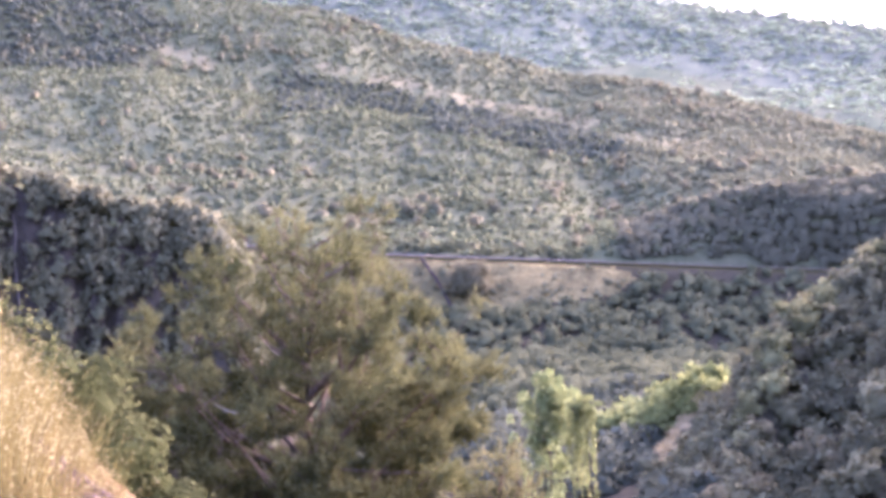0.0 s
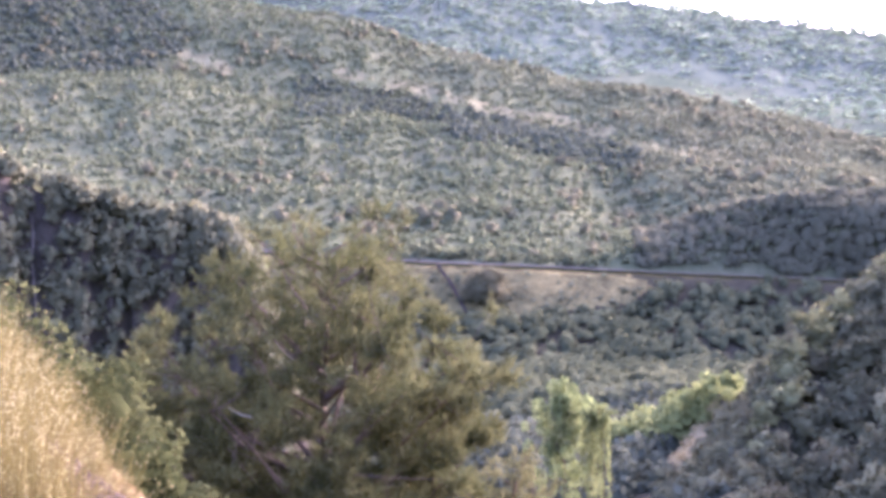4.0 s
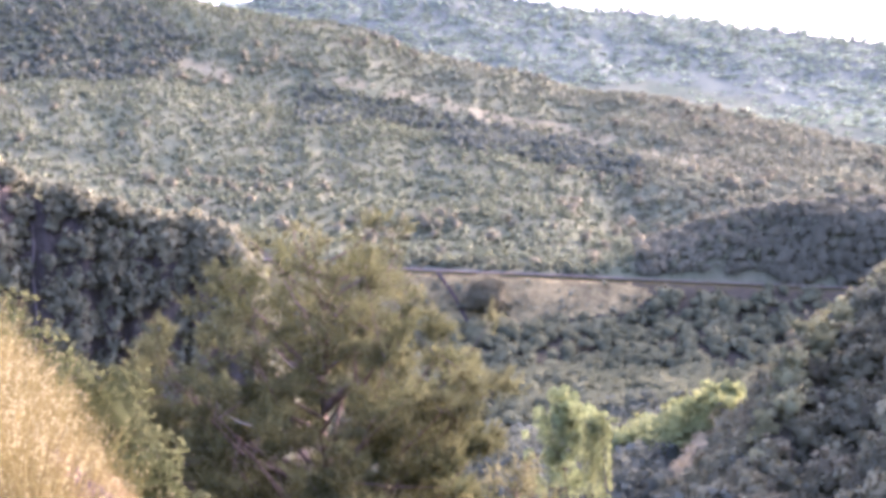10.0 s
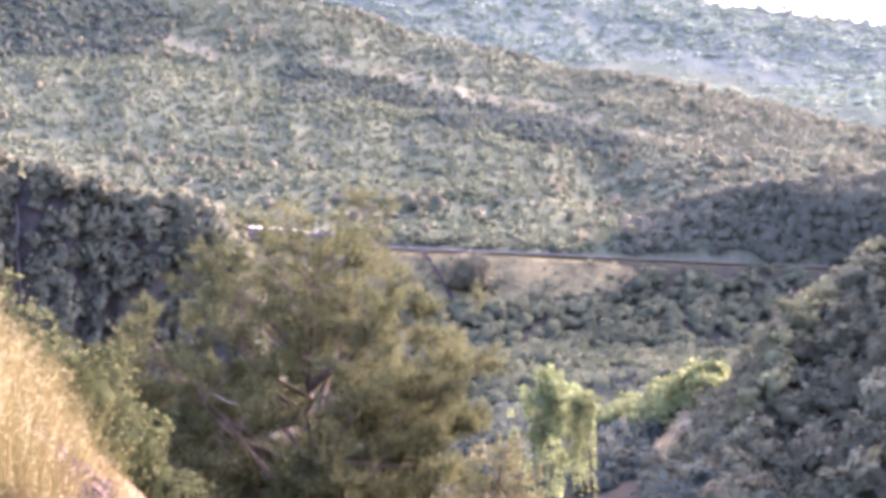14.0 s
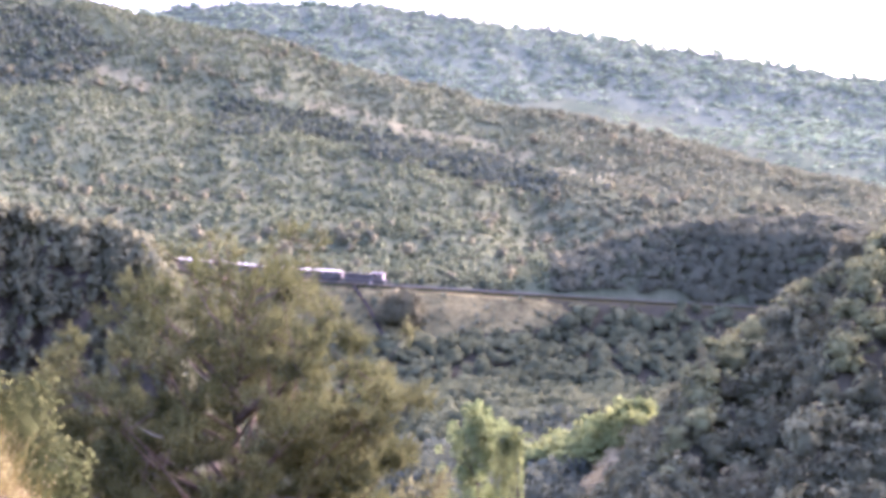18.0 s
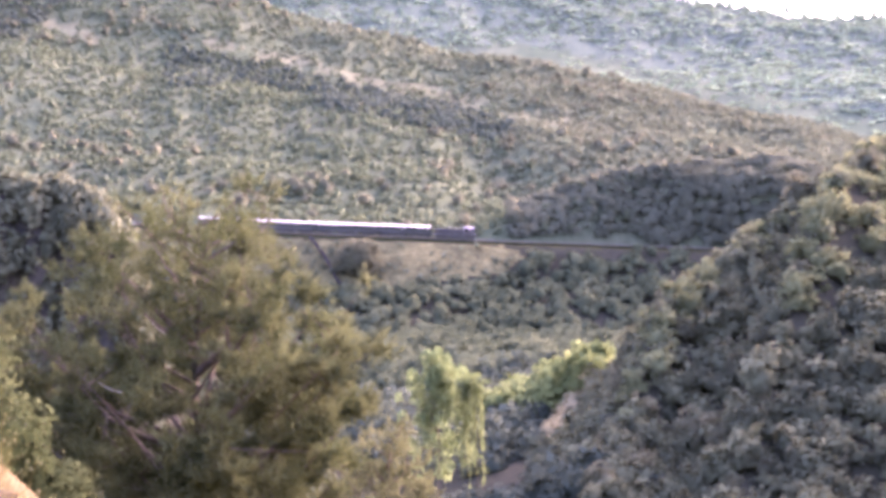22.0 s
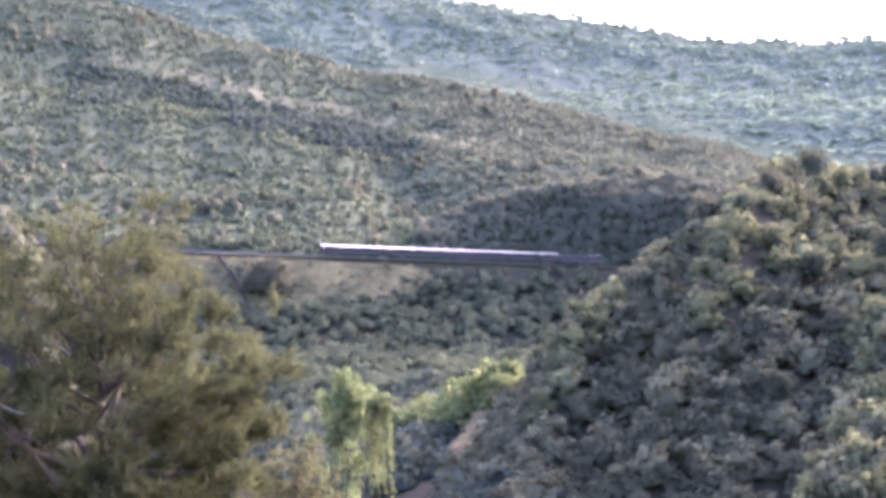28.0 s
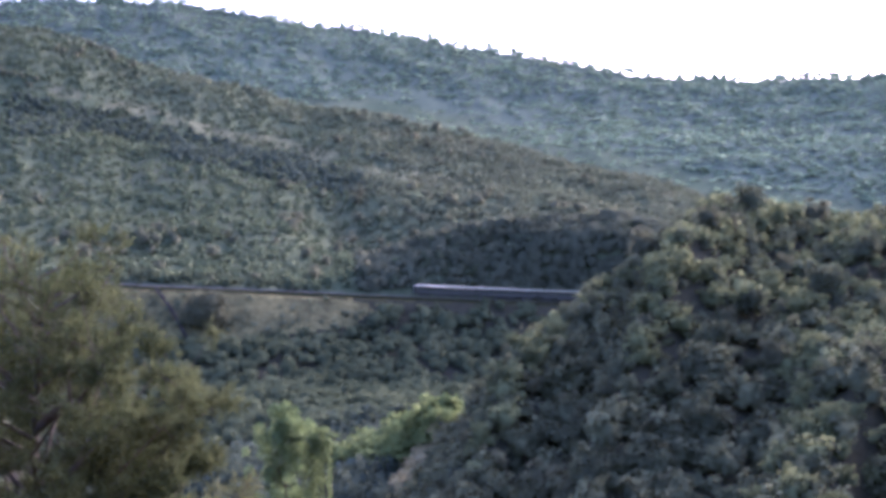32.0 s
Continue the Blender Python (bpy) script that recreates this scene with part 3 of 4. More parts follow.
p = spots(25000, (-22, 32), hill_band, on_scrub, size=(1.0, 2.5), tall=(0.5, 1.0))
pa, pr = np.degrees(np.arctan2(p[:, 0], p[:, 1])), np.hypot(p[:, 0], p[:, 1])
pe = np.degrees(np.arctan2(p[:, 2] - EYE[2], pr))
dry = (pa - 3) * 0.22 + (pe - 4.6) * 0.3 + 1.3 * fbm(p[:, 0], p[:, 1], 55, 89) + 0.5 * rng.normal(size=len(p)) > 0.45
strew("hillside_scrub", T_SCRUB, p[~dry], L_SCRUB, "low grey-green scrub dotting the dry hillside", "scrub")
strew("dry_hillside_scrub", T_SCRUB, p[dry], L_DRY, "low dry olive-brown scrub on the upper hillside", "scrub")
p = spots(900, (-22, 32), hill_band, lambda a, r, x, y: fbm(x, y, 70, 83) > 0.1, size=(2.2, 3.6))
strew("hillside_bushes", T_BUSH, p, L_OAK, "rounded dark bushes scattered over the hillside", "bushes")


def under_strip(a, r, x, y):
    el = np.degrees(np.arctan2(height(x, y), r)) - np.interp(a, [-8, -3, 0.35, 6.1, 8.9, 12, 16], [7.3, 6.4, 5.75, 4.45, 3.8, 3.2, 2.7])
    return (el < -0.35) & (el > -1.4 + 1.0 * fbm(x, y, 40, 85))


p = spots(4200, (-4.5, 9), hill_band, under_strip, size=(1.3, 2.6))
strew("terrace_bushes", T_BUSH, p, L_TERRACE, "dense dark bushes below the bare terrace", "bushes")
p = spots(7500, (-22, -5), hill_band, lambda a, r, x, y: np.hypot((a + 13.5) / 6, (np.degrees(np.arctan2(height(x, y), r)) - 7.6) / 1.7) < 0.8 + 0.5 * fbm(x, y, 45, 86), size=(1.5, 2.8))
strew("upper_wood", T_BUSH, p, L_TERRACE, "dark green wood high on the hillside", "woodland")
p = spots(700, (-18, 32), lambda a: (track_r(a) + 6.5, track_r(a) + 22), lambda a, r, x, y: (fbm(x, y, 12, 87) > -0.1) | (a > 9), size=(1.0, 2.2))
strew("lineside_bushes", T_BUSH, p, L_VALLEY, "dark bushes along the uphill side of the railway", "bushes")


def knoll(a):
    return track_r(a) + 6.5, track_r(a) + np.interp(a, [8, 10, 20, 60], [36, 40, 36, 50])


p = spots(2600, (8.8, 32), knoll, None, size=(1.1, 2.3), tall=(0.8, 1.3))
p = np.concatenate([p, spots(170, (14.0, 22), lambda a: (track_r(a) + 5.2, track_r(a) + 12), None, size=(1.5, 2.6))])
# extra bushes close above the line, added to shade the train
p = np.concatenate([p, spots(150, (14.1, 21), lambda a: (track_r(a) + 4.6, track_r(a) + 9), None, size=(2.0, 3.0), tall=(0.9, 1.3))])
strew("knoll_thicket", T_SOFT, p, L_KNOLL, "dense dark thicket on the shaded knoll", "thicket")


def far_wood(a, r, x, y):
    el = np.degrees(np.arctan2(height(x, y), r))
    meadow = (a > 6) & (el < np.interp(a, [5.9, 9.2, 14.1, 17.4, 20.7, 22.9, 30], [6.4, 6.5, 5.55, 4.7, 3.9, 3.2, 2]) + 0.35 * fbm(x, y, 90, 92))
    return (fbm(x, y, 150, 91) + 0.45 * rng.random(len(a)) > -0.25) & ~(meadow & (rng.random(len(a)) < 0.62))


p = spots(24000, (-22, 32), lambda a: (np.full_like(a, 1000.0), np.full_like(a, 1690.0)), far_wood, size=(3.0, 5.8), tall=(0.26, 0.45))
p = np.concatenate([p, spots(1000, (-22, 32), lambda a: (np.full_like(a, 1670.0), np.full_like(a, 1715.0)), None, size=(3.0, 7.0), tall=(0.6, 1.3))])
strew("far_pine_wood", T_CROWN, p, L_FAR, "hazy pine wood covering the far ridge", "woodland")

# slope between the embankment and the valley floor
p = spots(4000, (-7, 24), lambda a: (np.full_like(a, 285.0), track_r(a) - 6),
          lambda a, r, x, y: ~((a > -6) & (r > track_r(a) - sand_depth(a) - 4 - 3 * fbm(x, y, 14, 95))) & ~((r > track_r(a) - 9) & (rng.random(len(a)) < 0.5)), size=(1.2, 3.0), tall=(0.75, 1.15))
strew("valley_thicket", T_BUSH + T_SOFT, p, L_VALLEY, "dark evergreen thicket on the slope below the railway", "thicket")
p = spots(420, (-5, 10), lambda a: (track_r(a) - 22, track_r(a) - 5.5), lambda a, r, x, y: rng.random(len(a)) < 0.25 + 0.05 * (track_r(a) - r - 5), size=(0.4, 1.5))
strew("embankment_tufts", T_SCRUB, p, L_DRY, "small scrubby tufts on the sandy embankment", "scrub")

# cliff
T_CLIFF = [plant(70, lumpy(12, 1.0, 1.5, 0.2, 0.36), 0.2, 2, 0.55, shrink=0.7) for _ in range(8)]
p = spots(2700, (-23, -4.6), lambda a: (np.interp(a, [-20, -12, -7], [252, 255, 257]), np.full_like(a, 283.0)),
          lambda a, r, x, y: (fbm(a * 1.2, height(x, y) * 0.06, 1.0, 98) + 0.7 * rng.random(len(a)) > -0.35) & ~((a < -15.5) & (height(x, y) > -2) & (height(x, y) < 16) & (rng.random(len(a)) < 0.8)) & ~(np.abs(a + 14.15) < 0.3), size=(1.0, 2.7), tall=(0.8, 1.5))
strew("cliff_shrubs", T_CLIFF, p, L_CLIFF, "dark shrubs clinging to the shaded cliff", "shrubs")
p = spots(330, (-23, -6), lambda a: (np.full_like(a, 272.0), np.full_like(a, 304.0)), None, size=(2.0, 4.6), tall=(0.6, 1.0))
strew("clifftop_bushes", T_CLIFF, p, L_OLIVE, "green bushes along the top of the cliff", "bushes")


# pale seam down the cliff
seam = []
for k in range(12):
    u = k / 11
    az, r = -14.35 + 0.4 * u + 0.05 * math.sin(k * 2.1), 270 - 13.5 * u
    x, y = polar(az, r)
    seam.append((float(x), float(y) - 0.7, float(ground_z(np.array([x]), np.array([y]))[0]) + 0.35))


def tube(points, radii, sides=6):
    """Points and faces of a bent, tapering rod."""
    P = [Vector(q) for q in points]
    vs, fs = [], []
    for i, q in enumerate(P):
        d = (P[min(i + 1, len(P) - 1)] - P[max(i - 1, 0)]).normalized()
        u = d.cross(Vector((0.31, 0.9, 0.2))).normalized()
        v = d.cross(u)
        for k in range(sides):
            a = 6.28319 * k / sides
            vs.append(q + (u * math.cos(a) + v * math.sin(a)) * radii[i])
    for i in range(len(P) - 1):
        for k in range(sides):
            j = (k + 1) % sides
            fs.append((i * sides + k, i * sides + j, (i + 1) * sides + j, (i + 1) * sides + k))
    return vs, fs


def tubes(name, rods, mat):
    vs, fs = [], []
    for pts, rad, sides in rods:
        v, f = tube(pts, rad, sides)
        fs += [tuple(i + len(vs) for i in q) for q in f]
        vs += v
    return mesh_of(name, [tuple(v) for v in vs], fs, [mat], smooth=True)


sm = tubes("rock_seam", [(seam, [0.08 + 0.12 * math.sin(k * 1.7) ** 2 for k in range(12)], 6)], M_KERB)
tagged(new("rock_seam", sm), "pale rock seam running down the shaded cliff", "rock", kind="structure")


def hang(name, me, parent, label=""):
    ob = new(name, me)
    ob.parent = parent
    return tagged(ob, label) if label else ob


def broadleaf(name, lumps, n, leaf, mat, trunk_h, label, category, slim=1.0, bark=M_BARK, group="", solid_core=True, girth=1.0):
    """A tree with a tapered trunk, limbs to its lumps, and a crown of leaf sprays."""
    ob = tagged(new(name), label, category, group)
    rods = [([(0, 0, -0.6), (0.05, 0.02, trunk_h * 0.5), (0.0, 0.06, trunk_h)], [0.2 * girth, 0.15 * girth, 0.1 * girth], 6)]
    for q in lumps[:7]:
        rods.append(([(0, 0.03, trunk_h * 0.6), (q[0] * 0.5, q[1] * 0.5, (q[2] + trunk_h * 0.7) / 2), q[:3]], [0.09 * girth, 0.06 * girth, 0.02 * girth], 5))
    hang("trunk", tubes("trunk", rods, bark), ob)
    q = np.concatenate([core(lumps, 6, 0.7), leaves(n, lumps, leaf, 0.45, slim=slim)]) if solid_core else leaves(n, lumps, leaf, slim=slim)
    hang("crown", foliage("crown", q, mat), ob)
    return ob


# wooded spur across the gully
T_SPUR = [plant(105, lumpy(13, 1.0, 1.45, 0.2, 0.36), 0.15, 2, 0.5, up=0.5, shrink=0.66) for _ in range(10)]
kinds = []
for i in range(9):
    mat, lab = ((L_OAK, "rounded dark green oak on the wooded spur"), (L_DARK, "tree on the wooded spur in a dark shade tone"),
                (L_OLIVE, "olive-green oak on the wooded spur in a sunlit tone"))[i % 3]
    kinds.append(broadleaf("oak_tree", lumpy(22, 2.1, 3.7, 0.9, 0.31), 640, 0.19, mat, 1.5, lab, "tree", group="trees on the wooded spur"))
spur = spots(4200, (9.5, 31), lambda a: (np.interp(a, [9, 13, 20, 30], [140, 108, 98, 93]), np.interp(a, [9, 12, 16.7, 20, 23, 35], [178, 168, 172, 180, 188, 208])),
             lambda a, r, x, y: a > 10.0 + 2.4 * (r - 135) / 35, size=(0.42, 1.1), tall=(0.75, 1.15), sink=0.3)
chosen, rest = [], []
for q in spur:
    gap = 4.0 * q[4]
    if len(chosen) < 295 and all((q[0] - c[0]) ** 2 + (q[1] - c[1]) ** 2 > gap * gap for c in chosen):
        chosen.append(q)
    else:
        rest.append(q)
# ribs get olive leaves, gullies dark ones: sun and shade put into colour
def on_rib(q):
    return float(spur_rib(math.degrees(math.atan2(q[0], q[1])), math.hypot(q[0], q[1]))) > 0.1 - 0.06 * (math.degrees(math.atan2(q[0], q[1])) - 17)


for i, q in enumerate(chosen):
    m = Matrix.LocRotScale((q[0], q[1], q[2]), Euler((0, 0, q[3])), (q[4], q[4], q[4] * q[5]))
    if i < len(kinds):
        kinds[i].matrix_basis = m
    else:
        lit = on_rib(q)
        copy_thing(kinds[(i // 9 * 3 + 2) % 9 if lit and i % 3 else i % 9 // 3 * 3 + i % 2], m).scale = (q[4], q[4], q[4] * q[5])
rest = np.array(rest)[:2500]
rest[:, 4] *= 1.15 + 1.1 * rng.random(len(rest)) ** 1.5
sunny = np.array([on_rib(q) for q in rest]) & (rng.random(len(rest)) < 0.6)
strew("sunlit_undergrowth", T_SPUR, rest[sunny], L_OLIVE, "undergrowth on the ribs of the spur, coloured olive as sunlit", "undergrowth")
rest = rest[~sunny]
strew("spur_undergrowth", T_SPUR, rest, L_DARK, "dense undergrowth between the trees of the spur in a dark shade tone", "undergrowth")

p = spots(900, (-3, 11), lambda a: (np.interp(a, [-3, 3, 6, 9, 11], [250, 195, 150, 130, 120]), np.interp(a, [-3, 3, 6, 10.5], [290, 290, 300, 300])), None, size=(1.5, 2.8), sink=0.3)
track_gap = np.abs(np.degrees(np.arctan2(p[:, 0], p[:, 1])) - 9.2 - 2.4 * (np.hypot(p[:, 0], p[:, 1]) - 135) / 35) > 1.1
p = p[track_gap | (np.hypot(p[:, 0], p[:, 1]) > 172)]
strew("gully_thicket", T_CLIFF, p, L_TERRACE, "green thicket filling the gully", "thicket")

p = spots(420, (-15, 1), lambda a: (np.full_like(a, 120.0), np.full_like(a, 256.0)), None, size=(1.8, 3.2), sink=0.3)
strew("ravine_thicket", T_CLIFF, p, L_DARK, "dark thicket on the floor of the ravine", "thicket")

streak = rng.random(260)
sr = 152 + 27 * streak
sx, sy = polar(10.3 + 1.4 * (sr - 152) / 25 + rng.normal(size=260) * 0.16, sr)
dry = np.stack([sx, sy, ground_z(sx, sy) - 0.1, rng.random(260) * 6.283, rng.uniform(0.7, 1.5, 260), rng.uniform(0.7, 1.2, 260)], 1)
strew("dry_grass_strip", T_BUSH, dry, L_DRYGRASS, "strip of dry yellow grass running down the spur's foot", "grass")

# bright bushes on the valley floor
T_FRESH = [leaves(420, lumpy(17, 1.0, 1.3, 0.25, 0.3), 0.12, 0.4) for _ in range(5)]
p = spots(150, (6.6, 12.2), lambda a: (np.interp(a, [6, 10.5, 12.4], [200, 180, 166]), np.interp(a, [6, 10.5, 12.4], [222, 202, 180])), None, size=(1.4, 2.9), tall=(0.8, 1.35))
p[:, 4] *= 0.85 + 0.11 * (np.degrees(np.arctan2(p[:, 0], p[:, 1])) - 6.8)
strew("valley_bushes", T_FRESH, p, L_GREEN, "bright green bushes along the valley floor", "bushes")

# ---- railway ----


def track_at(s):
    """Place and heading on the line, s metres from bearing zero."""
    a = np.linspace(-60, 60, 2401)
    r = track_r(a)
    k = np.ones(81) / 81
    r = np.convolve(np.pad(r, 40, mode="edge"), k, "valid")
    z = np.convolve(np.pad(track_z(a), 40, mode="edge"), k, "valid")
    x, y = polar(a, r)
    d = np.concatenate([[0], np.cumsum(np.hypot(np.diff(x), np.diff(y)))])
    d -= np.interp(0, a, d)
    return tuple(np.interp(s, d, q) for q in (x, y, z)) + (d, a)


def on_line(s, side=0.0, up=0.0):
    x, y, z = track_at(s)[:3]
    x2, y2 = track_at(np.asarray(s) + 0.5)[:2]
    h = np.hypot(x2 - x, y2 - y)
    return x + side * (y2 - y) / h, y - side * (x2 - x) / h, EYE[2] + z + up


def strip(name, profile, s, mat):
    """A bar with that profile of (side, up), swept along the line."""
    rows = np.stack([np.stack(on_line(s, a, b), -1) for a, b in profile], 1)
    n, k = len(s), len(profile)
    i = np.arange(n * k).reshape(n, k)
    f = np.stack([i[:-1], np.roll(i, -1, 1)[:-1], np.roll(i, -1, 1)[1:], i[1:]], -1).reshape(-1, 4)
    return mesh_of(name, rows.reshape(-1, 3), f, [mat])


RAILS = np.arange(-260, 230, 3.0)
BED = 0.2
railway = tagged(new("railway_track"), "single railway track on pale gravel ballast", "railway track", kind="structure")
hang("ballast", strip("ballast", [(-2.4, -0.3), (-1.5, BED), (1.5, BED), (2.4, -0.3)], RAILS, M_GRIT), railway)
for side in (-0.53, 0.53):
    hang("rail", strip("rail", [(side - 0.035, BED + 0.1), (side - 0.035, BED + 0.26), (side + 0.035, BED + 0.26), (side + 0.035, BED + 0.1)], RAILS, M_STEEL), railway)
sl = []
for s in np.arange(-120, 180, 0.75):
    c = np.array([on_line(s + u, w, BED + h) for u, w, h in ((-0.12, -1.1, -0.05), (0.12, -1.1, -0.05), (0.12, 1.1, -0.05), (-0.12, 1.1, -0.05),
                                                             (-0.12, -1.1, 0.11), (0.12, -1.1, 0.11), (0.12, 1.1, 0.11), (-0.12, 1.1, 0.11))])
    sl.append(c)
box_f = np.array([(4, 5, 6, 7), (0, 1, 5, 4), (1, 2, 6, 5), (2, 3, 7, 6), (3, 0, 4, 7)])
sf = np.concatenate([box_f + 8 * i for i in range(len(sl))])
tagged(hang("sleepers", mesh_of("sleepers", np.concatenate(sl), sf, [M_TIE]), railway), kind="stuff")


def box(bm, x0, x1, y0, y1, z0, z1, bevel=0.0):
    vs = [bm.verts.new((x, y, z)) for z in (z0, z1) for x, y in ((x0, y0), (x1, y0), (x1, y1), (x0, y1))]
    for f in ((3, 2, 1, 0), (4, 5, 6, 7), (0, 1, 5, 4), (1, 2, 6, 5), (2, 3, 7, 6), (3, 0, 4, 7)):
        bm.faces.new([vs[i] for i in f])
    if bevel:
        bmesh.ops.bevel(bm, geom=list({e for v in vs for e in v.link_edges}), offset=bevel, segments=2, affect="EDGES")


def boxes(name, rows, mat, parent, label="", bevel=0.0):
    bm = bmesh.new()
    for r in rows:
        box(bm, *r, bevel=bevel)
    me = bpy.data.meshes.new(name)
    bm.to_mesh(me)
    bm.free()
    me.materials.append(mat)
    return hang(name, me, parent, label)


def loft(name, half, length, mat, parent, label="", ends=True):
    """A hull along x from a half outline of (y, z), mirrored."""
    out = list(half) + [(-y, z) for y, z in reversed(half)]
    bm = bmesh.new()
    a = [bm.verts.new((-length / 2, y, z)) for y, z in out]
    b = [bm.verts.new((length / 2, y, z)) for y, z in out]
    for i in range(len(out)):
        j = (i + 1) % len(out)
        bm.faces.new((a[i], a[j], b[j], b[i]))
    if ends:
        bm.faces.new(list(reversed(a)))
        bm.faces.new(b)
    bmesh.ops.recalc_face_normals(bm, faces=bm.faces)
    me = bpy.data.meshes.new(name)
    bm.to_mesh(me)
    bm.free()
    me.materials.append(mat)
    return hang(name, me, parent, label)


def disc(name, x, y, z, rad, wide, mat, parent):
    bm = bmesh.new()
    bmesh.ops.create_cone(bm, cap_ends=True, segments=18, radius1=rad, radius2=rad, depth=wide,
                          matrix=Matrix.Translation((x, y, z)) @ Matrix.Rotation(radians(90), 4, "X"))
    me = bpy.data.meshes.new(name)
    bm.to_mesh(me)
    bm.free()
    me.materials.append(mat)
    return hang(name, me, parent)


strip_wall = strip("lineside_wall", [(-4.5, -0.3), (-4.5, 0.55), (-4.1, 0.55), (-4.1, -0.3)], np.arange(-70, 62, 3.0), M_KERB)
tagged(new("lineside_wall", strip_wall), "low pale wall along the uphill side of the track", "wall", kind="structure")
RAIL_TOP = BED + 0.26


def bogie(x, parent):
    b = boxes("bogie", [(x - 1.5, x + 1.5, -0.95, -0.8, 0.35, 0.75), (x - 1.5, x + 1.5, 0.8, 0.95, 0.35, 0.75), (x - 0.3, x + 0.3, -0.9, 0.9, 0.4, 0.8)], M_UNDER, parent)
    for dx in (-0.95, 0.95):
        for y in (-0.55, 0.55):
            disc("wheel", x + dx, y, 0.42, 0.42, 0.13, M_STEEL, b)


def coach(length, windows, label, body_mat, name="railway_coach", category="railway coach"):
    ob = tagged(new(name), label, category, "vehicles of the train")
    L = length - 0.4
    h = 1.36
    loft("body", [(h - 0.12, 0.8), (h, 1.0), (h, 2.82)], L, body_mat, ob)
    loft("roof", [(h + 0.04, 2.82), (h + 0.04, 2.86), (h - 0.3, 2.98), (h - 0.8, 3.08), (0.2, 3.13)], L + 0.1, M_ROOF, ob, "sunlit white curved roof")
    boxes("underframe", [(-L / 2, L / 2, -1.2, 1.2, 0.72, 0.86), (-L * 0.16, L * 0.16, -1.1, 1.1, 0.35, 0.75)], M_UNDER, ob)
    for y in (-1, 1):
        y0, y1 = sorted((y * (h + 0.005), y * (h + 0.02)))
        boxes("lower_panel", [(-L / 2 + 0.1, L / 2 - 0.1, y0, y1, 0.98, 1.65)], M_BLUE, ob, "dark lower panel")
        step = (L - 3.4) / windows
        for k in range(windows):
            x = -L / 2 + 1.7 + step * (k + 0.5)
            w = boxes("window", [(x - step * 0.27, x + step * 0.27, y0, y1, 2.05, 2.6)], M_GLASS, ob)
            w["label"] = "dark glazed coach window"
        for x in (-L / 2 + 0.75, L / 2 - 0.75):
            d = boxes("door", [(x - 0.4, x + 0.4, y0, y1, 0.9, 2.65)], M_BLUE, ob)
            q0, q1 = sorted((y * (h + 0.022), y * (h + 0.032)))
            boxes("pane", [(x - 0.24, x + 0.24, q0, q1, 1.95, 2.5)], M_GLASS, d)
    for x in (-L / 2 - 0.2, L / 2 + 0.2):
        boxes("gangway", [(x - 0.2, x + 0.2, -0.7, 0.7, 0.9, 2.75)], M_BLUE, ob)
        for y in (-0.75, 0.75):
            boxes("buffer", [(x - 0.25, x + 0.25, y - 0.13, y + 0.13, 0.85, 1.1)], M_UNDER, ob)
    for x in (-L / 2 + 2.6, L / 2 - 2.6) if length > 10 else (-L / 2 + 1.7, L / 2 - 1.7):
        bogie(x, ob)
    for k in range(5):
        x = -L / 2 + L * (k + 0.5) / 5
        boxes("roof_vent", [(x - 0.3, x + 0.3, -0.2, 0.2, 3.1, 3.19)], M_CAB, ob)
    return ob


def locomotive():
    ob = tagged(new("locomotive"), "dark diesel locomotive with a long hood and rear cab", "locomotive", "vehicles of the train")
    boxes("frame", [(-6.0, 6.0, -1.35, 1.35, 0.8, 1.25)], M_LOCO, ob, bevel=0.04)
    boxes("long_hood", [(-2.2, 5.6, -0.95, 0.95, 1.25, 2.65)], M_LOCO, ob, bevel=0.12)
    c = boxes("cab", [(-5.2, -2.2, -1.38, 1.38, 1.25, 2.95)], M_LOCO, ob, bevel=0.08)
    loft("cab_roof", [(1.45, 2.92), (1.2, 3.12), (0.3, 3.22)], 3.3, M_CAB, ob, "dull grey locomotive cab roof").location = (-3.7, 0, 0)
    for y in (-1, 1):
        y0, y1 = sorted((y * 1.383, y * 1.4))
        for x in (-4.5, -2.9):
            boxes("window", [(x - 0.45, x + 0.45, y0, y1, 2.0, 2.7)], M_GLASS, c)
        for k in range(6):
            x = -1.5 + 1.15 * k
            a, b = sorted((y * 0.952, y * 0.97))
            boxes("hood_door", [(x - 0.45, x + 0.45, a, b, 1.45, 2.45)], M_UNDER, ob)
        boxes("handrail", [(-2.2, 5.8, y * 1.3 - 0.02, y * 1.3 + 0.02, 1.95, 1.99)] + [(x - 0.02, x + 0.02, y * 1.3 - 0.02, y * 1.3 + 0.02, 1.25, 1.95) for x in (-2, 0.5, 3, 5.7)], M_UNDER, ob)
        for x in (-6.25, 6.25):
            boxes("buffer", [(x - 0.28, x + 0.28, y * 0.78 - 0.15, y * 0.78 + 0.15, 0.85, 1.15)], M_UNDER, ob)
    boxes("headlamp", [(5.58, 5.7, -0.2, 0.2, 2.25, 2.5)], M_ROOF, ob)
    boxes("exhaust", [(2.0, 2.6, -0.2, 0.2, 2.62, 2.85)], M_UNDER, ob)
    boxes("fuel_tank", [(-1.6, 1.6, -1.2, 1.2, 0.35, 0.8)], M_UNDER, ob)
    for x in (-3.7, 3.7):
        bogie(x, ob)
    return ob


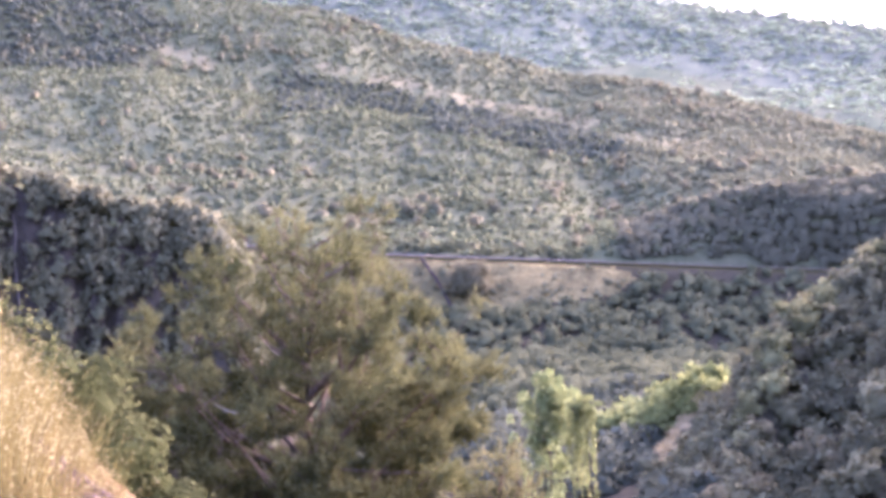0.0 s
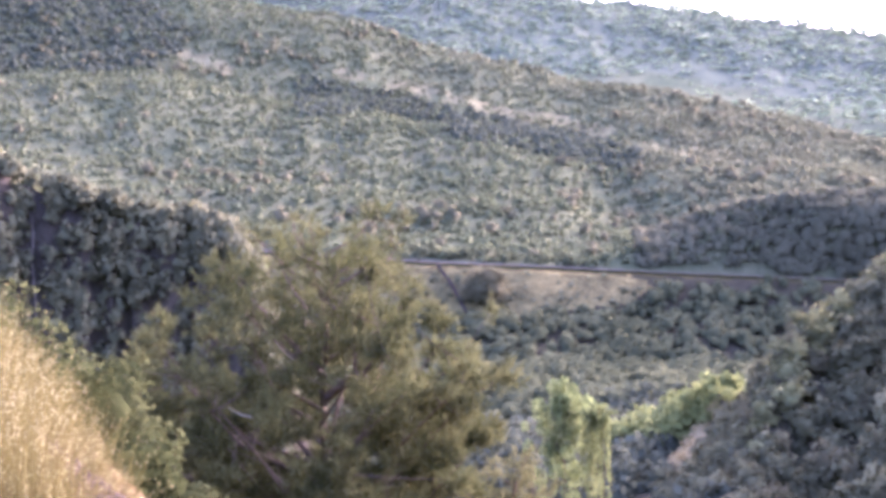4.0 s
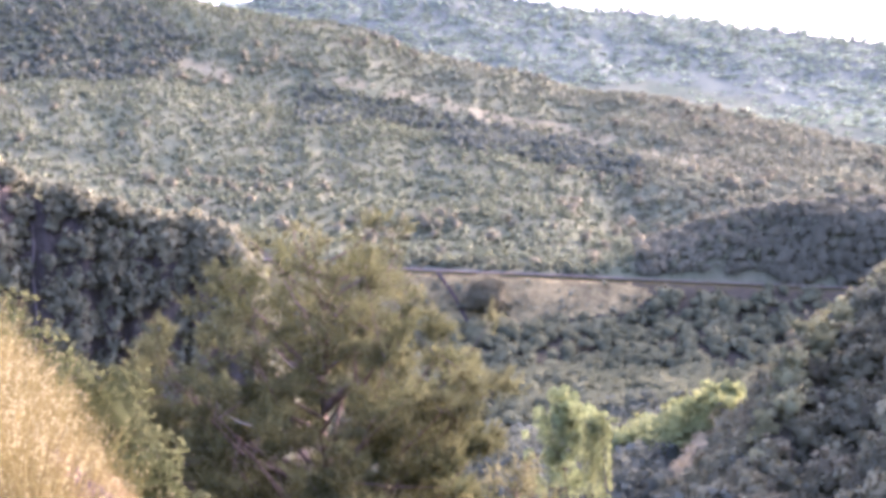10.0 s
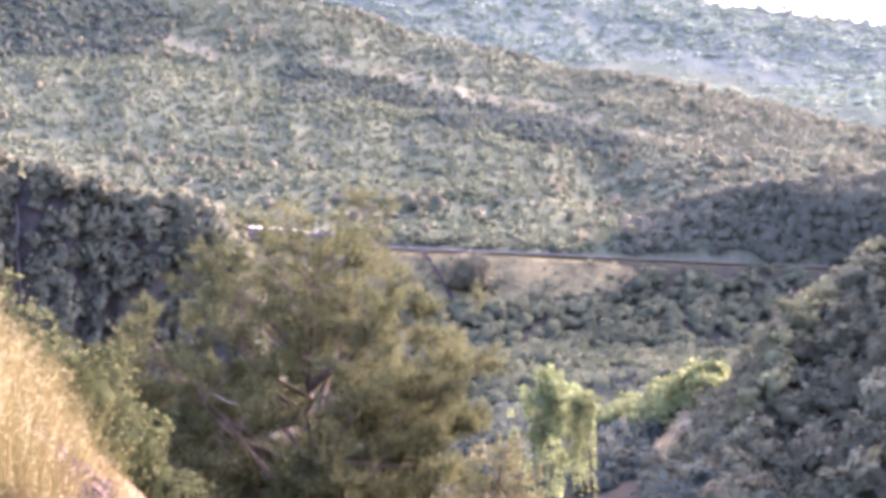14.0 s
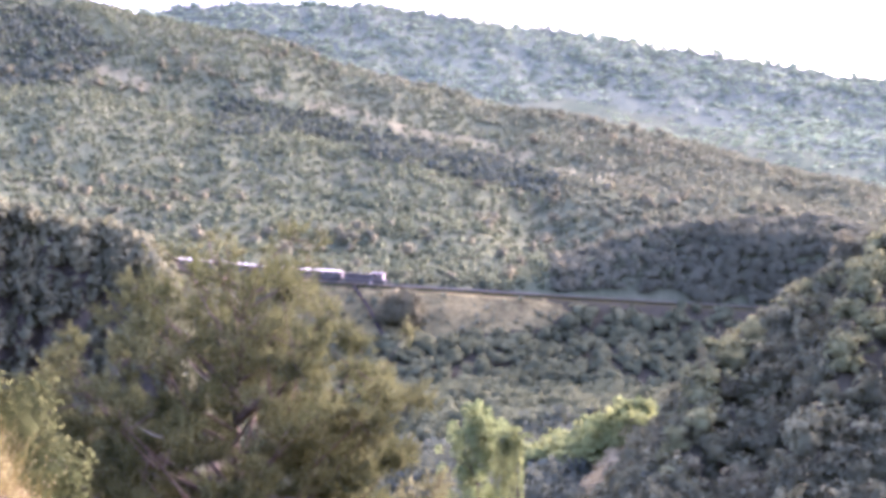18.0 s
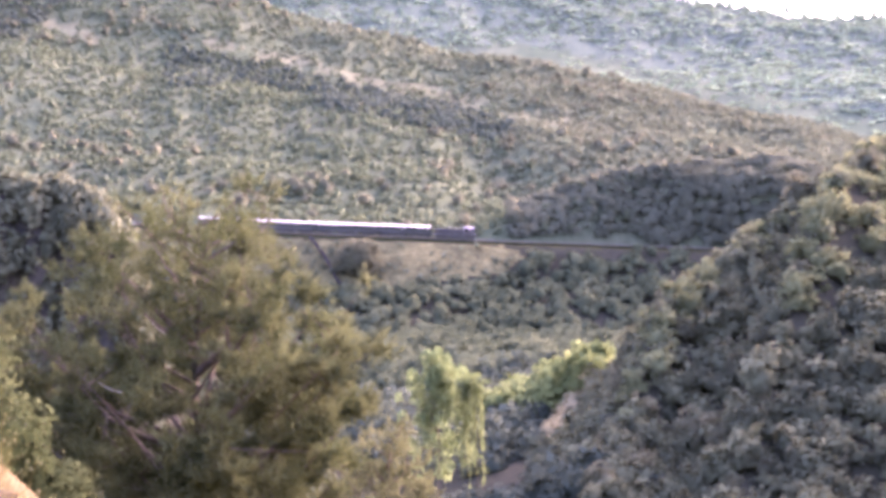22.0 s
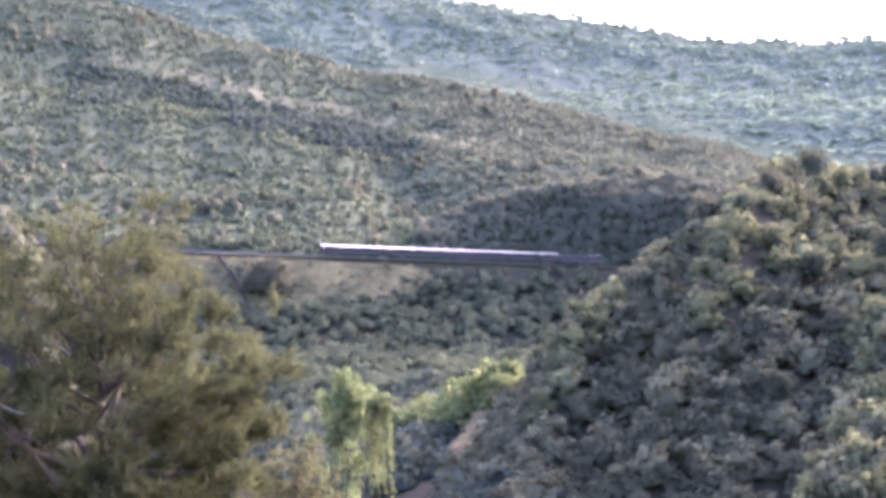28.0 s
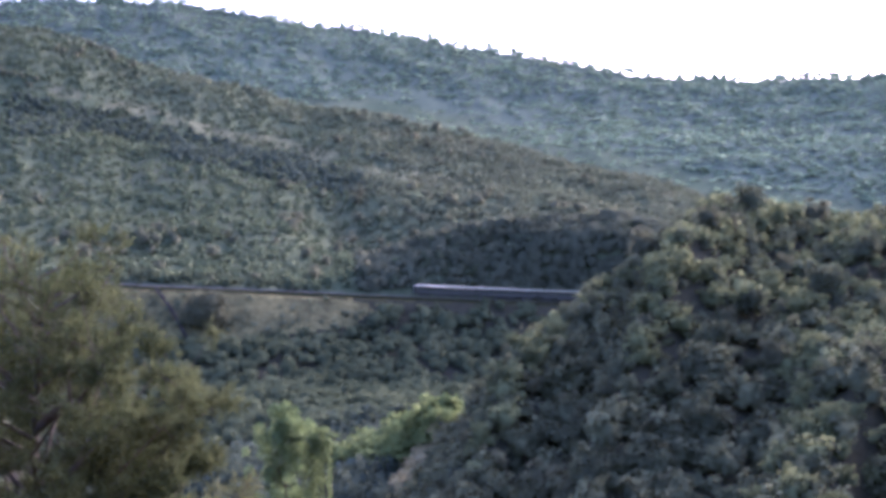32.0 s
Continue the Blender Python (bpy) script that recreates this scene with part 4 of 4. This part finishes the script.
TRAIN = [(locomotive(), 6.4),
         (coach(6.0, 3, "short cream brake van with dark windows", M_CREAM, "brake_van", "railway van"), -3.2),
         (coach(8.2, 4, "cream luggage van with a white roof", M_CREAM, "luggage_van", "railway van"), -10.5)]
for k in range(3):
    TRAIN.append((coach(17.1, 14, "beige railway coach with shade-darkened sides and a row of dark windows", M_WHITE), -23.15 - 17.1 * k))
# bearing of the coupling behind the locomotive, by time
RUN = [(0, -17.6), (6, -11.7), (10, -7.6), (13, -4.5), (15, -2.45), (18, 0.6), (19, 1.72), (20, 3.1), (22, 5.78), (23, 7.25), (24, 8.72), (26, 11.5), (28, 14.27), (30, 17.1), (32, 20.0)]


def motions():
    _, _, _, dist, bearing = track_at(0.0)
    ts = np.arange(0, 32.01, 1.0)
    az = np.interp(ts, [q[0] for q in RUN], [q[1] for q in RUN])
    head = np.interp(az, bearing, dist)
    for ob, offset in TRAIN:
        rows = []
        for t, s in zip(ts, head):
            x, y, z = on_line(s + offset, 0, RAIL_TOP)
            a, b = on_line(s + offset - 3), on_line(s + offset + 3)
            yaw = math.degrees(math.atan2(b[1] - a[1], b[0] - a[0]))
            rise = math.degrees(math.atan2(b[2] - a[2], 6.0))
            rows.append((float(t), pose(float(x), float(y), float(z), 0, -rise if offset < 0 else rise, yaw if offset < 0 else yaw + 180)))
        walk(ob, rows)


# drain down the embankment
bm = bmesh.new()
path = []
for k in range(9):
    u = k / 8
    a, q = 1.02 + 1.3 * u, 4.8 + 15 * u
    x, y = polar(a, track_r(np.array(a)) - q)
    path.append((float(x), float(y), float(ground_z(np.array([x]), np.array([y]))[0]) + 0.6))
for i in range(8):
    p0, p1 = Vector(path[i]), Vector(path[i + 1])
    side = Vector((0.9, 0.4, 0)).normalized() * 0.45
    up = Vector((0, 0, 0.42))
    vs = [bm.verts.new(q) for q in (p0 - side + up * 2, p0 - side * 0.6 + up * 2, p0 - side * 0.5 + up * 0.4, p0 + side * 0.5 + up * 0.4, p0 + side * 0.6 + up * 2, p0 + side + up * 2,
                                    p1 - side + up * 2, p1 - side * 0.6 + up * 2, p1 - side * 0.5 + up * 0.4, p1 + side * 0.5 + up * 0.4, p1 + side * 0.6 + up * 2, p1 + side + up * 2)]
    for k in range(5):
        bm.faces.new((vs[k], vs[k + 1], vs[k + 7], vs[k + 6]))
me = bpy.data.meshes.new("drain_channel")
bm.to_mesh(me)
bm.free()
me.materials.append(M_DRAIN)
tagged(new("drain_channel", me), "dark concrete drain channel running down the embankment", "drain channel")

# round bush beside the drain
bush = broadleaf("round_bush", lumpy(40, 6.3, 9.8, 2.4, 0.4), 6800, 0.4, L_OAK, 2.0, "large round dark bush on the sandy embankment", "bush")
x, y = polar(2.95, 401.8 - 15.5)
bush.location = (x, y, ground_z(np.array([x]), np.array([y]))[0] - 2.0)

# ---- near trees ----


def needles(tips, n, length, width):
    """Thin needle sprays round twig ends: rows of x, y, z, dx, dy, dz."""
    T = np.repeat(np.asarray(tips), n, 0)
    k = len(T)
    d = T[:, 3:] + rng.normal(size=(k, 3)) * 0.55
    d[:, 2] += 0.15
    d /= np.linalg.norm(d, axis=1)[:, None]
    back = rng.random((k, 1)) * length * 1.6
    c = T[:, :3] - T[:, 3:] * back + rng.normal(size=(k, 3)) * 0.012
    u = np.cross(d, rng.normal(size=(k, 3)))
    u /= np.linalg.norm(u, axis=1)[:, None]
    s = length * (0.7 + 0.6 * rng.random((k, 1)))
    w = width * (0.7 + 0.6 * rng.random((k, 1)))
    return np.stack([c - u * w, c + u * w, c + d * s + u * w * 0.3, c + d * s - u * w * 0.3], 1)


def pine(name, tall, outline, limbs, label, per=6, length=0.15, width=0.015, lop=0.1, leaf=None, dense=1.0):
    """A broad ragged pine: trunk, rising limbs that fan out to an outline of (depth below the top, half width), and needle clumps on side twigs."""
    ob = tagged(new(name), label, "tree")
    deep = [q[0] for q in outline]
    wide = [q[1] for q in outline]
    hang("trunk", tubes("trunk", [([(0, 0, -0.3), (0.1, 0, tall * 0.3), (-0.05, 0.04, tall * 0.62), (0.04, 0, tall * 0.84), (0.02, 0, tall * 0.97)],
                                   [0.11, 0.085, 0.05, 0.025, 0.006], 8)], M_BARK), ob)
    tips, parts = [], []
    for i in range(limbs):
        d = 0.1 + (deep[-1] - 0.1) * ((i + rng.random()) / limbs) ** 1.0
        a = i * 2.399 + rng.normal() * 0.25
        w = float(np.interp(d, deep, wide)) * (0.72 + 0.36 * rng.random()) * (1 - lop * math.cos(a))
        out = Vector((math.cos(a), math.sin(a), 0))
        p2 = out * w + Vector((0, 0, tall - d))
        z0 = max(0.3, p2.z - w * (0.55 + 0.45 * rng.random()) - 0.15)
        p0 = Vector((0, 0, z0))
        p1 = (p0 + p2) / 2 + Vector((-out.y, out.x, 0)) * (0.16 * w * math.sin(i * 1.7)) + Vector((0, 0, -0.1 * w))
        rods = [([p0, p1, p2], [0.018 + 0.014 * w, 0.012 + 0.008 * w, 0.005], 5)]
        for k in range(int(2.2 + w * 2.6)):
            u = 1.0 if k == 0 else 0.3 + 0.7 * rng.random() ** 0.7
            q = p0 + (p1 - p0) * (u * 2) if u < 0.5 else p1 + (p2 - p1) * (u * 2 - 1)
            c = q + Vector(rng.normal(size=3)) * (0.12 + 0.13 * w) * (0.25 if k == 0 else 1) + Vector((0, 0, 0.12))
            size = (0.2 + 0.19 * rng.random()) * (1.0 if d > 0.8 else 0.8)
            rods.append(([q, (q + c) / 2 + Vector((0, 0, -0.03)), c], [0.012, 0.008, 0.003], 4))
            for j in range(int(240 * size * size * dense * float(np.interp(d, [0, 1, 2.5, 4], [0.4, 0.55, 1.15, 1.8])))):
                v = Vector(rng.normal(size=3)).normalized() * rng.random() ** 0.45
                g = c + Vector((v.x, v.y, v.z * 0.72)) * size * 1.15
                n = (v + out * 0.35 + Vector((0, 0, 0.5)) + Vector(rng.normal(size=3)) * 0.35).normalized()
                tips.append((*g, *n))
        parts.append(rods)
    for rods in parts:
        hang("limb", tubes("limb", rods, M_LIMB), ob)
    v = needles(tips, per, length, width)
    hang("needles", mesh_of("needles", v.reshape(-1, 3), quads(len(v)), [leaf or L_PINE]), ob, "olive-brown needle tufts")
    return ob


big = pine("pine_tree", 8.4, [(0, 0.8), (0.3, 1.3), (0.7, 1.45), (1.2, 1.6), (1.7, 2.15), (2.1, 2.95), (3.0, 3.1), (4.0, 3.0), (5.5, 2.7), (7.2, 1.6)], 105,
           "broad ragged olive-green pine below the road")
x, y = polar(-3.3, 25.0)
big.location = (x, y, EYE[2] - 7.9)
for az0, el0, r0, az1, el1, r1 in ((-7.07, -6.45, 22.6, -6.08, -6.9, 22.4), (-3.69, -1.32, 23.6, -3.18, -1.8, 23.8), (-5.2, -4.0, 22.8, -4.5, -4.7, 23.2)):
    stick = []
    for u in (0.0, 0.5, 1.0):
        bx, by = polar(az0 + (az1 - az0) * u, r0 + (r1 - r0) * u)
        stick.append(Vector((bx, by, EYE[2] + (r0 + (r1 - r0) * u) * float(tan_deg(el0 + (el1 - el0) * u - 0.08 * math.sin(3.1 * u))))) - big.location)
    hang("dead_twig", tubes("dead_twig", [(stick, [0.006, 0.012, 0.016], 5)], M_PALEBARK), big, "bare bleached dead twig")
low = pine("pine_tree", 5.2, [(0, 0.3), (0.6, 0.75), (1.5, 1.2), (2.5, 1.45), (4.2, 1.2)], 42, "smaller yellow-green pine beside the large one", leaf=L_YOUNG)
x, y = polar(4.0, 29.0)
low.location = (x, y, EYE[2] - 9.4)

p = spots(170, (-13, 14), lambda a: (np.full_like(a, 28.0), np.full_like(a, 60.0)), None, size=(0.9, 1.6), sink=0.2)
strew("bank_undergrowth", T_NEAR, p, L_TERRACE, "dense undergrowth on the bank below the pines", "undergrowth")

p = spots(340, (-12, 14), lambda a: (np.full_like(a, 60.0), np.full_like(a, 135.0)), None, size=(1.3, 2.4), sink=0.2)
strew("gully_undergrowth", T_CLIFF, p, L_TERRACE, "dense undergrowth in the gully below the bank", "undergrowth")

# pale poplar with hanging creeper
lum = []
for sx, top, n in ((-0.9, 7.6, 34), (0.1, 8.9, 52), (0.9, 8.2, 36)):
    for _ in range(n):
        z = 1.0 + (top - 1.0) * rng.random() ** 0.7
        wide = 0.75 * (1.1 - 0.45 * (z / top) ** 2)
        q = 0.24 + 0.24 * rng.random()
        lum.append((sx + rng.normal() * wide, rng.normal() * wide, z, q, q, q * 1.5))
pop = broadleaf("poplar_tree", lum, 9500, 0.1, L_PALE, 7.0, "slender pale green poplar in the gully", "tree", solid_core=False, bark=M_LIMB, girth=0.35)
x, y = polar(6.0, 92)
pop.location = (x, y, EYE[2] - 18.1)
# hanging creeper
cr = tagged(new("hanging_creeper"), "bright green creeper hanging in long strands from a dead tree", "creeper")
rods = [([(0.5, 1.2, -1), (0.6, 1.1, 4), (0.1, 0.4, 7.9)], [0.05, 0.04, 0.02], 6)]
sprays = []
for k in range(17):
    sx, sd = rng.normal() * 0.65, rng.normal() * 0.4
    top = 7.9 - 0.7 * abs(sx) - 0.5 * rng.random()
    bottom = top - 2.0 - 4.6 * rng.random() ** 0.7
    rods.append(([(0.1, 0.4, 7.7), (sx * 0.8, sd * 0.8, top), (sx * 1.1, sd, bottom)], [0.02, 0.012, 0.005], 4))
    for j in range(14):
        u = j / 13
        sprays.append((sx * (0.8 + 0.3 * u) + rng.normal() * 0.05, sd + rng.normal() * 0.05, top + (bottom - top) * u, 0.15 - 0.07 * u, 0.15 - 0.07 * u, 0.3))
for k in range(16):
    sprays.append((rng.normal() * 0.6, rng.normal() * 0.5, 7.5 + 0.35 * rng.normal(), 0.34, 0.34, 0.24))
for rod in rods:
    hang("stem", tubes("stem", [rod], M_BARK), cr)
q = leaves(5200, sprays, 0.08, 0.4)
hang("leaves", foliage("leaves", q, L_GREEN), cr)
x, y = polar(7.3, 90)
cr.location = (x, y, EYE[2] - 18.2)

# dark shrubs added round the creeper to fill the hollow's deep shade
for az, r, wide, high, top in ((6.45, 98, 1.9, 3.6, -8.9), (8.5, 150, 2.3, 3.4, -8.8), (9.6, 150, 2.2, 3.2, -8.75), (5.2, 104, 2.2, 3.4, -9.6)):
    ob = broadleaf("dark_shrub", lumpy(14, wide, high, 0.7, 0.38), 700, 0.2, L_TERRACE, high * 0.5, "dark evergreen shrub on the shaded gully side", "shrub", group="dark shrubs in the gully")
    x, y = polar(az, r)
    ob.location = (x, y, min(EYE[2] + r * float(tan_deg(top)) - high, float(ground_z(np.array([x]), np.array([y]))[0])))

# ---- roadside ----
wall = tagged(new("concrete_parapet"), "pale weathered concrete parapet at the roadside", "parapet")
bm = bmesh.new()
prof = [(-0.34, -0.2), (-0.34, 0.3), (-0.3, 0.5), (-0.27, 1.12), (-0.04, 1.12), (0.0, 1.08), (0.0, 0.3), (0.05, -0.2)]
rows = []
for yy, drop in ((-5.4, 0.0), (-3.6, 0.0), (-1.8, 0.0), (-0.4, 0.0), (-0.06, 0.08), (0.0, 0.14)):
    rows.append([bm.verts.new((px, yy, pz - (drop if pz > 0.9 else 0.0))) for px, pz in prof])
for a, b in zip(rows, rows[1:]):
    for i in range(8):
        j = (i + 1) % 8
        bm.faces.new((a[i], b[i], b[j], a[j]))
bm.faces.new(rows[0])
bm.faces.new(list(reversed(rows[-1])))
bmesh.ops.recalc_face_normals(bm, faces=bm.faces)
me = bpy.data.meshes.new("block")
bm.to_mesh(me)
bm.free()
me.materials.append(M_CONC)
hang("block", me, wall)
wall.matrix_basis = pose(-2.53, 8.2, EYE[2] - 1.5, 0, 0, 3)

# grass on the bank
n = 42000
y = rng.uniform(7.5, 17, n)
x = edge_x(y) + rng.uniform(-1.6, 2.1, n)
d = x - edge_x(y)
keep = rng.random(n) < np.clip(1.1 - 0.85 * np.maximum(d, 0) + 1.5 * fbm(x, y, 0.6, 131), 0, 1)
keep &= ~((y < 12.5 + 0.8 * fbm(x, y, 0.8, 135)) & (d > 0.3 + 0.25 * fbm(x, y, 0.5, 137)) & (rng.random(n) < 0.94))
x, y, d = x[keep], y[keep], d[keep]
clear = (np.degrees(np.arctan2(x, y)) > -17.0) | (np.hypot(x, y) > 12.5)
x, y, d = x[clear], y[clear], d[clear]
k = len(x)
base = np.stack([x, y, ground_z(x, y) - 0.02], -1)
tall = (0.16 + 0.68 * rng.random(k) ** 1.8) * np.clip(1.0 - 0.28 * np.maximum(d, 0) + 0.55 * fbm(x, y, 0.8, 133), 0.3, 1.6)
bend = rng.normal(size=(k, 3)) * 0.34
bend[:, 2] = 1
bend /= np.linalg.norm(bend, axis=1)[:, None]
u = np.cross(bend, rng.normal(size=(k, 3)))
u /= np.linalg.norm(u, axis=1)[:, None]
u *= 0.004
top = base + bend * tall[:, None]
stems = np.stack([base - u, base + u, top + u * 0.5, top - u * 0.5], 1)
tagged(new("dry_grass", mesh_of("dry_grass", stems.reshape(-1, 3), quads(len(stems)), [L_STRAW])), "tall golden dry grass on the roadside bank", "grass", kind="stuff")
sn = 16000
sy = rng.uniform(7.5, 15, sn)
sx = edge_x(sy) + rng.uniform(-0.4, 2.4, sn)
low_z = ground_z(sx, sy)
foot = np.stack([sx, sy, low_z - 0.02], -1)
lean = rng.normal(size=(sn, 3)) * 0.5
lean[:, 2] = 1
tip = foot + lean * (0.05 + 0.16 * rng.random((sn, 1)))
wide = np.cross(lean, rng.normal(size=(sn, 3)))
wide *= 0.006 / np.linalg.norm(wide, axis=1)[:, None]
stub = np.stack([foot - wide, foot + wide, tip + wide * 0.4, tip - wide * 0.4], 1)
tagged(new("dry_stubble", mesh_of("dry_stubble", stub.reshape(-1, 3), quads(sn), [L_STUBBLE])), "short brown stubble on the lower bank", "grass", kind="stuff")
picked = rng.random(k) < 0.6
heads, up, side = (np.repeat(q[picked], 3, 0) for q in (top, bend, u))
n = len(heads)
c = heads - up * rng.random((n, 1)) * 0.12 + rng.normal(size=(n, 3)) * 0.022
fall = up * 0.3 + rng.normal(size=(n, 3)) * 0.5
fall[:, 2] -= 0.5
fall *= 0.016 / np.linalg.norm(fall, axis=1)[:, None]
across = np.cross(fall, rng.normal(size=(n, 3)))
across *= 0.005 / np.linalg.norm(across, axis=1)[:, None]
v = np.stack([c - fall, c + across, c + fall, c - across], 1)
tagged(new("oat_heads", mesh_of("oat_heads", v.reshape(-1, 3), quads(n), [L_EAR])), "bleached drooping oat heads above the dry grass", "grass", kind="stuff")

# bushes at the foot of the bank
for az, r, wide, high, drop in ((-15.0, 19, 1.2, 1.7, 2.75), (-13.2, 19.5, 1.35, 1.8, 3.6), (-11.8, 20, 1.2, 1.7, 4.25), (-10.4, 20.5, 1.2, 1.6, 4.75), (-17.2, 22, 1.3, 1.7, 2.7), (-9.2, 20, 1.0, 1.4, 5.1)):
    ob = broadleaf("bank_bush", lumpy(18, wide, high, 0.3, 0.36), 3600, 0.05, L_BUSH, 0.5, "leafy green bush at the edge of the grassy bank", "bush", group="bushes on the bank")
    x, y = polar(az, r)
    ob.location = (x, y, EYE[2] - drop)

# stones on the bare bank


def stone(sx, sy, sz):
    bm = bmesh.new()
    bmesh.ops.create_icosphere(bm, subdivisions=2, radius=1)
    off = rng.random(3) * 50
    for v in bm.verts:
        w = 1 + 0.35 * noise.noise(v.co * 1.1 + Vector(off)) + 0.12 * noise.noise(v.co * 3 + Vector(off))
        v.co = Vector((v.co.x * sx, v.co.y * sy, v.co.z * sz)) * w
    for _ in range(5):
        nrm = Vector(rng.normal(size=3)).normalized()
        reach = 0.62 * max(sx, sy, sz) * (0.8 + 0.3 * rng.random())
        for v in bm.verts:
            over = v.co.dot(nrm) - reach
            if over > 0:
                v.co -= nrm * over
    me = bpy.data.meshes.new("stone")
    bm.to_mesh(me)
    bm.free()
    me.materials.append(M_STONE)
    return me


for k in range(210):
    yy = 10.2 + 2.6 * rng.random()
    xx = edge_x(yy) + 0.25 + 1.35 * rng.random()
    s = 0.04 + 0.18 * rng.random() ** 1.9
    ob = new("stone", stone(s, s * (0.7 + 0.4 * rng.random()), s * 0.65))
    ob.matrix_basis = pose(xx, yy, float(ground_z(np.array([xx]), np.array([yy]))[0]) + s * 0.2, 0, 20, rng.random() * 360)
    tagged(ob, "reddish-brown broken stone on the bare bank", "stone", "stones on the bank")

motions()
